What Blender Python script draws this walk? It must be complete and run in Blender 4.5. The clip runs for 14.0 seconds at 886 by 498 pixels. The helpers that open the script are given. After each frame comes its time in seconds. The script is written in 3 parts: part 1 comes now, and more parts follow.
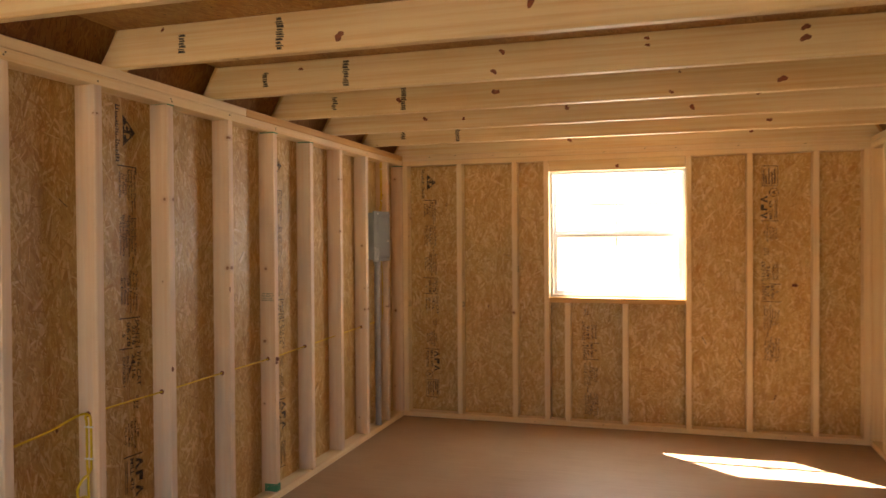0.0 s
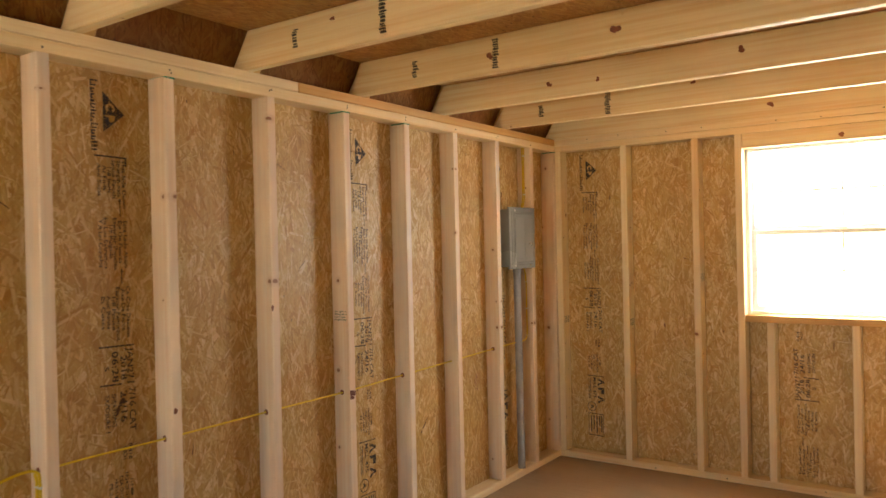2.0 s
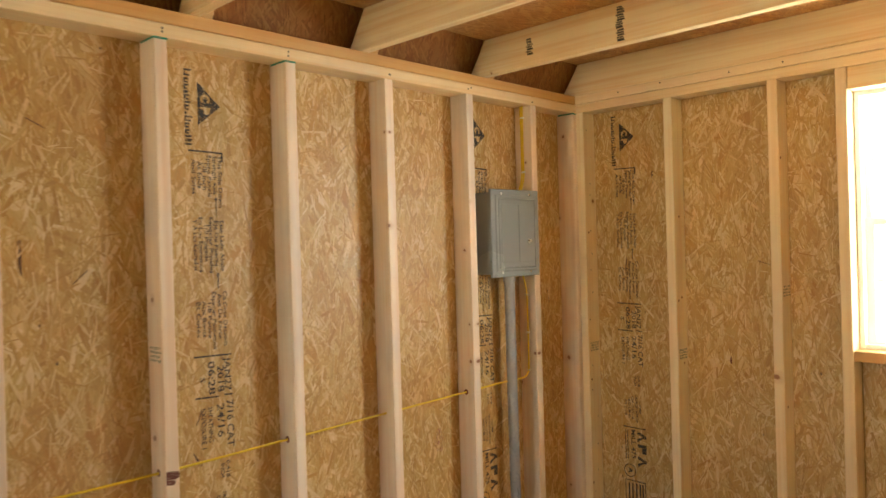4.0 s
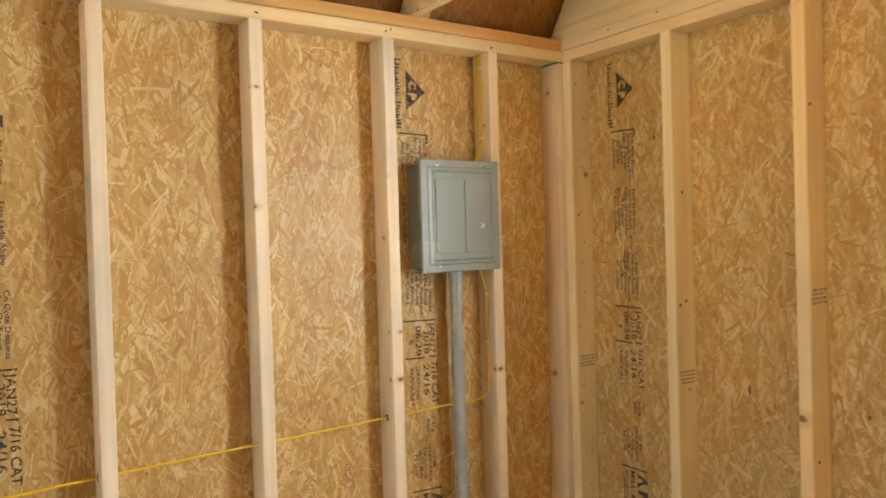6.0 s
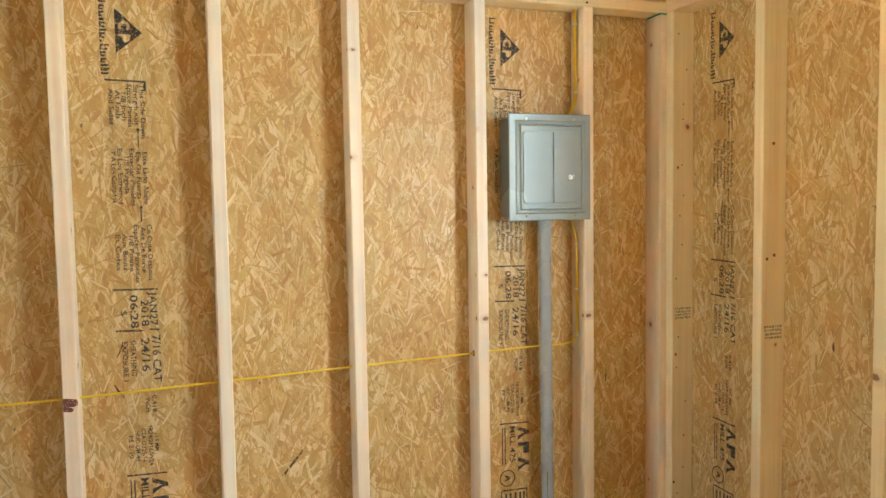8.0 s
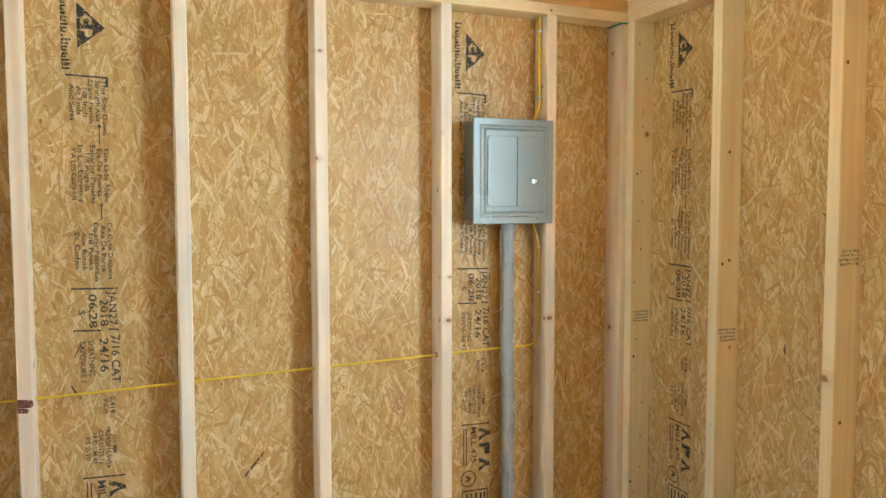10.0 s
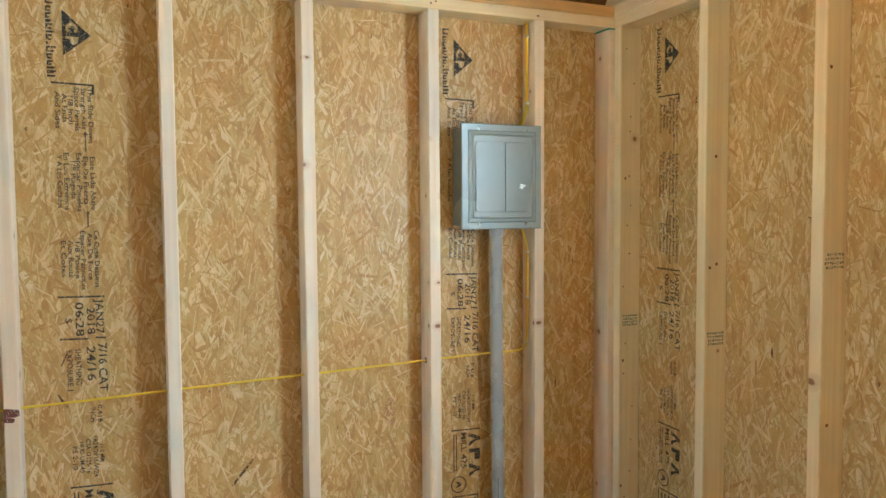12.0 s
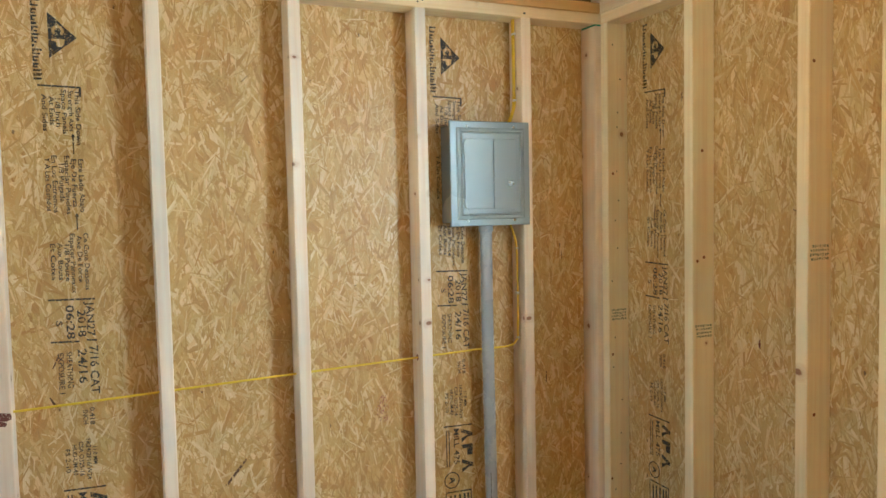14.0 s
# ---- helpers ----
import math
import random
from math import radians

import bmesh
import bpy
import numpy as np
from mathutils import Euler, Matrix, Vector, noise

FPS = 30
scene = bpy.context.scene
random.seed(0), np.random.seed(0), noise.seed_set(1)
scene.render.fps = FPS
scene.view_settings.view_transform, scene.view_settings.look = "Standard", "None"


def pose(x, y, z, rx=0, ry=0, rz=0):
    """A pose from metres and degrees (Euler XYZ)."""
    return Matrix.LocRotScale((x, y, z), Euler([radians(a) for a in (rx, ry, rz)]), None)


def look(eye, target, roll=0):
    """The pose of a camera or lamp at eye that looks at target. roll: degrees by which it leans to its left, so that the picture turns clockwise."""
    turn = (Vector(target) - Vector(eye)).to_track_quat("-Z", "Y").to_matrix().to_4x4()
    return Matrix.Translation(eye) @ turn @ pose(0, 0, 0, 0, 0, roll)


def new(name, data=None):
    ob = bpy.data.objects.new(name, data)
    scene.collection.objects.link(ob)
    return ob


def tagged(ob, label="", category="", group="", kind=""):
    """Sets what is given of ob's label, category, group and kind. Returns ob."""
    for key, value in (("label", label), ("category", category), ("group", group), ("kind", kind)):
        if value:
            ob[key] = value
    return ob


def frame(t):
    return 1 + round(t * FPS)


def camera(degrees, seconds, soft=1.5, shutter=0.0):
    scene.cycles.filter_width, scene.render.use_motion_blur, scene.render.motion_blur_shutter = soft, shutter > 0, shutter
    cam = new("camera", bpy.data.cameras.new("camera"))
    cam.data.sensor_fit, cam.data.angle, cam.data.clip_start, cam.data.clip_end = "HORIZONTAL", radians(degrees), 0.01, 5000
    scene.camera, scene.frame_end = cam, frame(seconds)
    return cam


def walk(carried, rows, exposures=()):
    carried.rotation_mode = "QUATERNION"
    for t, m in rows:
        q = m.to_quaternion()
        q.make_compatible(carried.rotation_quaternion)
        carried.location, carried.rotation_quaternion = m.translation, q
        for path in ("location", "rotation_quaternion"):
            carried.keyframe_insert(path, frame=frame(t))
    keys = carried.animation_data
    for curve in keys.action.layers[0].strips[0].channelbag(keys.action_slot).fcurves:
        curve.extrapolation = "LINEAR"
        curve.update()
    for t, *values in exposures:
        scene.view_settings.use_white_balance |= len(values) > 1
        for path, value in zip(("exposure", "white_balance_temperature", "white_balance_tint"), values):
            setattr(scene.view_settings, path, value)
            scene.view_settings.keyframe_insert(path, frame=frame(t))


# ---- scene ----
cam = camera(61.2, 14.0, shutter=0.35)
PATH = [
    (0, (2.055, -5.516, 1.357), (1.475, -3.602, 1.331), -0.4),
    (0.5, (2.119, -5.318, 1.346), (1.395, -3.454, 1.311), -1.4),
    (1, (2.13, -5.018, 1.353), (1.314, -3.193, 1.33), -0.1),
    (1.5, (2.182, -4.713, 1.339), (1.173, -2.987, 1.293), -1.0),
    (2, (2.214, -4.383, 1.351), (1.068, -2.744, 1.34), -1.3),
    (2.5, (2.126, -4.012, 1.347), (0.925, -2.413, 1.335), -2.2),
    (3, (2.091, -3.632, 1.328), (0.834, -2.077, 1.264), -1.2),
    (3.5, (2.1, -3.266, 1.344), (0.734, -1.806, 1.293), -1.6),
    (4, (2.039, -2.94, 1.333), (0.633, -1.518, 1.327), -1.6),
    (4.2, (2.023, -2.82, 1.34), (0.604, -1.41, 1.34), -1.5),
    (6.3, (2.062, -1.822, 1.312), (0.293, -0.89, 1.262), -1.9),
    (6.5, (2.103, -1.747, 1.313), (0.257, -0.98, 1.258), -2.0),
    (7, (2.172, -1.656, 1.33), (0.272, -1.037, 1.244), -2.4),
    (7.5, (2.287, -1.707, 1.283), (0.397, -1.056, 1.207), -1.5),
    (8, (2.345, -1.735, 1.272), (0.464, -1.068, 1.146), -0.9),
    (8.5, (2.348, -1.766, 1.27), (0.479, -1.059, 1.168), -0.3),
    (9, (2.348, -1.76, 1.272), (0.497, -1.011, 1.161), -0.3),
    (9.2, (2.352, -1.763, 1.27), (0.506, -1.0, 1.15), -0.2),
    (11.5, (2.354, -1.754, 1.275), (0.517, -0.97, 1.16), -0.1),
    (12, (2.36, -1.748, 1.275), (0.526, -0.958, 1.167), -0.4),
    (12.5, (2.357, -1.756, 1.275), (0.529, -0.951, 1.171), -0.6),
    (13, (2.362, -1.756, 1.276), (0.532, -0.956, 1.167), -0.9),
    (13.5, (2.375, -1.742, 1.276), (0.539, -0.957, 1.162), -1.3),
    (14, (2.37, -1.755, 1.275), (0.548, -0.939, 1.16), -1.2),
]
walk(cam, [(t, look(eye, target, roll)) for t, eye, target, roll in PATH], [(0.0, 3.82, 8200, 19), (1.0, 3.9, 8000, 17), (2.0, 4.4, 7400, 8), (4.0, 4.62, 6800, -1), (6.5, 5.02, 5950, -9), (9.0, 5.22, 5250, -13), (12.0, 4.93, 4850, -14), (14.0, 4.93, 4850, -14)])

# ---- light ----
SUN_WAY = Vector((0.65, -0.57, -1.0))

world = bpy.data.worlds.new("sky")
scene.world = world
world.use_nodes = True
wn = world.node_tree.nodes
sky = wn.new("ShaderNodeTexSky")
sky.sky_type = "NISHITA"
sky.sun_disc = False
sky.sun_elevation = radians(49)
sky.sun_rotation = math.atan2(-SUN_WAY.x, -SUN_WAY.y)
wn["Background"].inputs["Strength"].default_value = 0.05
world.node_tree.links.new(sky.outputs["Color"], wn["Background"].inputs["Color"])

sun_data = bpy.data.lights.new("sun", "SUN")
sun_data.energy, sun_data.angle, sun_data.color = 5.0, radians(0.6), (1.0, 0.94, 0.85)
sun = new("sun", sun_data)
sun.matrix_world = look((0, 0, 0), SUN_WAY)
sun.location = (-6, 5, 9)

# the bright sky seen through the window, shining down into the room
glow = bpy.data.lights.new("window_sky", "AREA")
glow.shape, glow.size, glow.size_y, glow.energy, glow.color = "RECTANGLE", 0.94, 0.88, 1.8, (0.88, 0.94, 1.0)
window_sky = new("window_sky", glow)
window_sky.matrix_world = look((1.687, 0.09, 1.4), (1.687, -0.91, 1.24))


# ---- materials ----
class Nodes:
    """A small help to wire a node material."""

    def __init__(self, name):
        self.mat = bpy.data.materials.new(name)
        self.mat.use_nodes = True
        self.tree = self.mat.node_tree
        self.bsdf = self.tree.nodes["Principled BSDF"]
        self.out = self.tree.nodes["Material Output"]

    def put(self, socket, value):
        if isinstance(value, bpy.types.NodeSocket):
            self.tree.links.new(value, socket)
        elif value is not None:
            socket.default_value = value

    def node(self, kind, **settings):
        n = self.tree.nodes.new(kind)
        for key, value in settings.items():
            setattr(n, key, value)
        return n

    def math(self, op, a, b=None, clamp=False):
        n = self.node("ShaderNodeMath", operation=op, use_clamp=clamp)
        self.put(n.inputs[0], a)
        self.put(n.inputs[1], b)
        return n.outputs[0]

    def vec(self, op, a, b=None, scale=None):
        n = self.node("ShaderNodeVectorMath", operation=op)
        self.put(n.inputs[0], a)
        self.put(n.inputs[1], b)
        if scale is not None:
            n.inputs[3].default_value = scale
        return n.outputs[0]

    def mix(self, f, a, b, blend="MIX"):
        n = self.node("ShaderNodeMix", data_type="RGBA", blend_type=blend)
        self.put(n.inputs[0], f)
        self.put(n.inputs[6], a)
        self.put(n.inputs[7], b)
        return n.outputs[2]

    def ramp(self, x, lo, hi, a=0.0, b=1.0):
        n = self.node("ShaderNodeMapRange")
        for i, v in enumerate((x, lo, hi, a, b)):
            self.put(n.inputs[i], v)
        return n.outputs[0]

    def noise(self, vector, scale, detail=2.0, rough=0.5):
        n = self.node("ShaderNodeTexNoise")
        self.put(n.inputs["Vector"], vector)
        n.inputs["Scale"].default_value, n.inputs["Detail"].default_value = scale, detail
        n.inputs["Roughness"].default_value = rough
        return n.outputs["Fac"]

    def cells(self, vector, scale=1.0, dims="2D", kind="F1"):
        n = self.node("ShaderNodeTexVoronoi", voronoi_dimensions=dims, feature=kind)
        self.put(n.inputs["Vector"], vector)
        n.inputs["Scale"].default_value = scale
        return n

    def split(self, v):
        n = self.node("ShaderNodeSeparateXYZ")
        self.put(n.inputs[0], v)
        return n.outputs

    def join(self, x, y, z):
        n = self.node("ShaderNodeCombineXYZ")
        for i, v in enumerate((x, y, z)):
            self.put(n.inputs[i], v)
        return n.outputs[0]

    def place(self):
        return self.node("ShaderNodeTexCoord").outputs["Object"]

    def chance(self):
        return self.node("ShaderNodeObjectInfo").outputs["Random"]

    def bump(self, height, strength, distance):
        n = self.node("ShaderNodeBump")
        n.inputs["Strength"].default_value, n.inputs["Distance"].default_value = strength, distance
        self.put(n.inputs["Height"], height)
        self.put(self.bsdf.inputs["Normal"], n.outputs[0])

    def done(self, color, rough=0.6, metal=0.0, spec=None):
        self.put(self.bsdf.inputs["Base Color"], color)
        self.put(self.bsdf.inputs["Roughness"], rough)
        self.put(self.bsdf.inputs["Metallic"], metal)
        if spec is not None:
            self.bsdf.inputs["Specular IOR Level"].default_value = spec
        return self.mat


def rgb(r, g, b):
    return (r, g, b, 1.0)


def osb_material(name, dark, middle, light, rough=0.62):
    """Oriented strand board: pressed flakes, laid over one another in many directions."""
    n = Nodes(name)
    p = n.place()
    xyz = n.split(p)
    shift = n.math("MULTIPLY", n.chance(), 37.0)
    flat = n.join(n.math("ADD", xyz[0], shift), n.math("ADD", xyz[2], shift), 0.0)
    warp = n.node("ShaderNodeTexNoise")
    n.put(warp.inputs["Vector"], flat)
    warp.inputs["Scale"].default_value = 9.0
    warp.inputs["Detail"].default_value = 3.0
    warped = n.vec("ADD", flat, n.vec("SCALE", n.vec("SUBTRACT", warp.outputs["Color"], (0.5, 0.5, 0.5)), None, 0.011))
    ragged = n.node("ShaderNodeTexNoise")
    n.put(ragged.inputs["Vector"], flat)
    ragged.inputs["Scale"].default_value = 95.0
    warped = n.vec("ADD", warped, n.vec("SCALE", n.vec("SUBTRACT", ragged.outputs["Color"], (0.5, 0.5, 0.5)), None, 0.004))
    color, height = middle, 0.5
    layers = ((8, 0.04, 0.13, -9.0), (-70, 0.035, 0.1, 0.42), (-33, 0.03, 0.11, 0.5), (38, 0.028, 0.1, 0.56), (-12, 0.026, 0.1, 0.6), (70, 0.02, 0.085, 0.7),
              (20, 0.022, 0.08, 0.68), (-55, 0.018, 0.075, 0.72), (-15, 0.008, 0.055, 0.8), (33, 0.007, 0.06, 0.8), (-25, 0.007, 0.05, 0.8), (10, 0.006, 0.05, 0.8),
              (-48, 0.006, 0.045, 0.82), (26, 0.026, 0.075, 0.925), (-16, 0.0035, 0.035, 0.91))
    for i, (turn, wide, long, least) in enumerate(layers):
        m = n.node("ShaderNodeMapping")
        n.put(m.inputs["Vector"], warped)
        m.inputs["Rotation"].default_value = (0, 0, radians(turn))
        m.inputs["Location"].default_value = (3.1 * i, 1.7 * i, 0)
        m2 = n.vec("MULTIPLY", m.outputs[0], (1 / wide, 1 / long, 1))
        c = n.split(n.cells(m2).outputs["Color"])
        grain = n.noise(n.vec("MULTIPLY", m.outputs[0], (300, 14, 1)), 1.0, 2.0)
        spread, base = (0.5, 0.1) if wide > 0.01 and least < 0.9 else (0.62, 0.16) if wide > 0.004 else (0.2, 0.0)
        tone = n.math("ADD", n.math("ADD", n.math("MULTIPLY", c[0], spread), base), n.math("MULTIPLY", grain, 0.42))
        lower = n.mix(n.ramp(tone, 0.12, 0.5), dark, middle)
        flake = n.mix(n.ramp(tone, 0.5, 1.02), lower, light)
        if i == 0:
            color, height = flake, tone
        else:
            mask = n.math("GREATER_THAN", c[1], least)
            color = n.mix(mask, color, flake)
            h = n.node("ShaderNodeMix", data_type="FLOAT")
            n.put(h.inputs[0], mask), n.put(h.inputs[2], height), n.put(h.inputs[3], n.math("ADD", tone, 0.15))
            height = h.outputs[0]
    blotch = n.noise(flat, 3.2, 3.0)
    color = n.mix(n.ramp(blotch, 0.42, 0.72, 0.0, 0.7), color, n.mix(1.0, color, rgb(0.84, 0.66, 0.48), "MULTIPLY"))
    specks = n.cells(n.vec("MULTIPLY", n.vec("ADD", warped, (9, 4, 0)), (1.0, 0.55, 1.0)), 30.0)
    spot = n.math("MULTIPLY", n.math("LESS_THAN", specks.outputs["Distance"], 0.1),
                  n.math("LESS_THAN", n.split(specks.outputs["Color"])[0], 0.05))
    color = n.mix(n.math("MULTIPLY", spot, 0.75), color, rgb(0.09, 0.045, 0.02))
    n.bump(height, 0.35, 0.0025)
    return n.done(color, n.ramp(height, 0.0, 1.2, rough - 0.1, rough + 0.1))


def strand_material(name, dark, middle, light, rough=0.45):
    """Loose-edged wood strands pressed into a board's face: one tone for each strand, grain along it."""
    n = Nodes(name)
    luck = n.node("ShaderNodeNewGeometry").outputs["Random Per Island"]
    lay = n.node("ShaderNodeUVMap").outputs[0]
    grain = n.noise(n.vec("MULTIPLY", lay, (16, 420, 1)), 1.0, 3.0, 0.6)
    fibre = n.noise(n.vec("MULTIPLY", lay, (40, 1500, 1)), 1.0, 1.0)
    tone = n.math("ADD", n.math("ADD", n.math("MULTIPLY", luck, 0.7), 0.05), n.math("MULTIPLY", n.math("SUBTRACT", grain, 0.5), 0.75))
    color = n.mix(n.ramp(tone, -0.12, 0.3), dark, middle)
    color = n.mix(n.ramp(tone, 0.42, 0.86), color, light)
    color = n.mix(n.math("LESS_THAN", luck, 0.0012), color, rgb(0.11, 0.05, 0.02))
    hue = n.math("FRACT", n.math("MULTIPLY", luck, 57.0))
    color = n.mix(n.ramp(hue, 0.55, 1.0, 0.0, 0.55), color, n.mix(1.0, color, rgb(0.97, 0.8, 0.58), "MULTIPLY"))
    color = n.mix(n.ramp(fibre, 0.58, 0.85, 0.0, 0.3), color, dark)
    blotch = n.noise(n.place(), 3.2, 3.0)
    color = n.mix(n.ramp(blotch, 0.45, 0.72, 0.0, 0.5), color, n.mix(1.0, color, rgb(0.86, 0.68, 0.5), "MULTIPLY"))
    n.bump(n.math("ADD", grain, n.math("MULTIPLY", fibre, 0.5)), 0.3, 0.0008)
    return n.done(color, n.ramp(hue, 0.0, 1.0, rough - 0.1, rough + 0.14))


def pine_material(name, pale, warm, rough=0.58, knots=0.5, grey=0.1, streak=0.5):
    """Planed softwood; the board's length runs along its own z. Knots go through the board."""
    n = Nodes(name)
    p = n.place()
    luck = n.chance()
    xyz = n.split(p)
    along = n.math("ADD", xyz[2], n.math("MULTIPLY", luck, 91.0))
    across = n.math("ADD", n.math("ADD", xyz[1], n.math("MULTIPLY", xyz[0], 0.6)), n.math("MULTIPLY", luck, 13.0))
    face = n.join(across, along, 0.0)
    knot = n.cells(face, 4.6)
    kc = n.split(knot.outputs["Color"])
    size = n.ramp(kc[1], 0.0, 1.0, 0.012, 0.042)
    chosen = n.math("LESS_THAN", kc[0], knots)
    edge = n.math("ADD", knot.outputs["Distance"], n.math("MULTIPLY", n.math("SUBTRACT", n.noise(face, 70.0), 0.5), 0.03))
    reach = n.math("DIVIDE", edge, size)
    core = n.math("MULTIPLY", n.ramp(reach, 1.15, 0.8), chosen)
    halo = n.math("MULTIPLY", n.ramp(reach, 3.2, 0.8), chosen)
    swirl = n.math("MULTIPLY", halo, 0.05)
    rings = n.join(n.math("ADD", n.math("MULTIPLY", across, 62.0), n.math("MULTIPLY", swirl, 60.0)), n.math("MULTIPLY", along, 1.1),
                   n.math("MULTIPLY", xyz[0], 40.0))
    grain = n.noise(rings, 1.0, 3.0, 0.6)
    fine = n.noise(n.vec("MULTIPLY", p, (600, 600, 14)), 1.0, 1.0)
    cloud = n.noise(n.join(n.math("MULTIPLY", across, 5.0), along, luck), 2.0, 2.0)
    base = n.mix(n.ramp(luck, 0.1, 0.9), pale, warm)
    base = n.mix(n.ramp(grain, 0.42, 0.72, 0.0, streak), base, n.mix(1.0, base, rgb(0.86, 0.66, 0.47), "MULTIPLY"))
    base = n.mix(n.ramp(cloud, 0.4, 0.75, 0.0, 0.35), base, n.mix(1.0, base, rgb(0.92, 0.76, 0.62), "MULTIPLY"))
    bloom = n.noise(n.join(n.math("MULTIPLY", across, 9.0), n.math("MULTIPLY", along, 1.6), n.math("MULTIPLY", luck, 50.0)), 1.0, 4.0, 0.6)
    base = n.mix(n.ramp(bloom, 0.48, 0.72, 0.0, grey), base, rgb(0.6, 0.52, 0.47))
    base = n.mix(n.ramp(fine, 0.55, 0.8, 0.0, 0.14), base, rgb(0.5, 0.32, 0.17))
    base = n.mix(n.math("MULTIPLY", halo, 0.35), base, rgb(0.42, 0.2, 0.08))
    base = n.mix(n.math("MULTIPLY", core, 0.88), base, rgb(0.26, 0.09, 0.035))
    n.bump(n.math("ADD", n.math("MULTIPLY", grain, 0.6), n.math("MULTIPLY", fine, 0.4)), 0.2, 0.0012)
    return n.done(base, n.ramp(grain, 0.3, 0.8, rough - 0.06, rough + 0.1))


def plain_material(name, color, rough, metal=0.0, wear=0.08, scale=14.0, relief=0.05):
    n = Nodes(name)
    p = n.place()
    a = n.noise(p, scale, 3.0)
    b = n.noise(p, scale * 12, 1.0)
    c = n.mix(n.ramp(a, 0.3, 0.75, 0.0, 1.0), color, rgb(*[v * (1 - wear * 2.5) for v in color[:3]]))
    c = n.mix(n.ramp(b, 0.5, 0.8, 0.0, wear * 2), c, rgb(*[v * 0.6 for v in color[:3]]))
    n.bump(b, relief, 0.001)
    return n.done(c, n.ramp(a, 0.2, 0.8, rough - 0.07, rough + 0.07), metal)


def floor_material(name):
    n = Nodes(name)
    p = n.place()
    fibres = n.noise(n.vec("MULTIPLY", p, (3.0, 70.0, 1.0)), 1.0, 3.0, 0.6)
    dust = n.noise(p, 1.6, 5.0, 0.6)
    fine = n.noise(p, 140.0, 2.0)
    c = n.mix(n.ramp(fibres, 0.3, 0.75), rgb(0.4, 0.275, 0.17), rgb(0.33, 0.215, 0.13))
    c = n.mix(n.ramp(dust, 0.42, 0.72, 0.0, 0.45), c, rgb(0.5, 0.39, 0.28))
    c = n.mix(n.ramp(fine, 0.55, 0.85, 0.0, 0.25), c, rgb(0.2, 0.12, 0.07))
    n.bump(n.math("ADD", fibres, fine), 0.12, 0.0012)
    return n.done(c, n.ramp(dust, 0.3, 0.8, 0.46, 0.6))


def ink_material(name, color, least=0.36):
    """Sprayed ink, worn through to the board in specks."""
    n = Nodes(name)
    p = n.place()
    n.done(color, 0.7)
    gap = n.math("MAXIMUM", n.ramp(n.noise(p, 260.0, 2.0), least, least + 0.12), 0.0)
    clear = n.node("ShaderNodeBsdfTransparent")
    mixer = n.node("ShaderNodeMixShader")
    n.put(mixer.inputs[0], n.math("MULTIPLY", gap, n.ramp(n.noise(p, 22.0), 0.25, 0.6, 0.72, 1.0)))
    n.put(mixer.inputs[1], clear.outputs[0])
    n.put(mixer.inputs[2], n.bsdf.outputs[0])
    n.put(n.out.inputs["Surface"], mixer.outputs[0])
    return n.mat


def glass_material(name):
    n = Nodes(name)
    clear = n.node("ShaderNodeBsdfTransparent")
    clear.inputs["Color"].default_value = rgb(0.93, 0.96, 0.95)
    gloss = n.node("ShaderNodeBsdfGlossy")
    gloss.inputs["Roughness"].default_value = 0.02
    fresnel = n.node("ShaderNodeFresnel")
    fresnel.inputs["IOR"].default_value = 1.45
    mixer = n.node("ShaderNodeMixShader")
    n.put(mixer.inputs[0], fresnel.outputs[0])
    n.put(mixer.inputs[1], clear.outputs[0])
    n.put(mixer.inputs[2], gloss.outputs[0])
    n.put(n.out.inputs["Surface"], mixer.outputs[0])
    return n.mat


OSB = osb_material("strand_board", rgb(0.37, 0.18, 0.042), rgb(0.55, 0.335, 0.1), rgb(0.76, 0.57, 0.29), 0.42)
STRANDS = strand_material("wood_strands", rgb(0.39, 0.195, 0.052), rgb(0.56, 0.355, 0.125), rgb(0.82, 0.66, 0.41))
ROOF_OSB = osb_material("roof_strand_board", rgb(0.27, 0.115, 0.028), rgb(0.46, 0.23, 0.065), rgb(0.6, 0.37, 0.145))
# roof slopes: the shade behind the joist ends is put into this darker colour
SHADED_OSB = osb_material("shaded_strand_board", rgb(0.17, 0.062, 0.014), rgb(0.29, 0.122, 0.03), rgb(0.38, 0.19, 0.06), 0.85)
PINE = pine_material("stud_pine", rgb(0.86, 0.73, 0.5), rgb(0.84, 0.66, 0.4), grey=0.25, knots=0.2)
WEST_PINE = pine_material("weathered_stud_pine", rgb(0.86, 0.725, 0.585), rgb(0.84, 0.665, 0.5), grey=0.7, knots=0.42)
JOIST_PINE = pine_material("joist_pine", rgb(0.83, 0.68, 0.42), rgb(0.78, 0.59, 0.32), knots=0.1, streak=0.75)
AMBER_PINE = pine_material("plate_pine", rgb(0.72, 0.45, 0.17), rgb(0.66, 0.38, 0.13))
FLOOR = floor_material("floor_board")
STEEL = plain_material("painted_steel", rgb(0.28, 0.3, 0.31), 0.25, 0.0, 0.006, 3.0, 0.01)
SHINY = plain_material("zinc_screw", rgb(0.75, 0.76, 0.76), 0.28, 0.9, 0.05, 60.0)
PVC = plain_material("grey_pvc", rgb(0.37, 0.37, 0.395), 0.27, 0.0, 0.05, 9.0, 0.02)
CABLE = plain_material("yellow_cable_jacket", rgb(0.83, 0.57, 0.025), 0.45, 0.0, 0.06, 30.0)
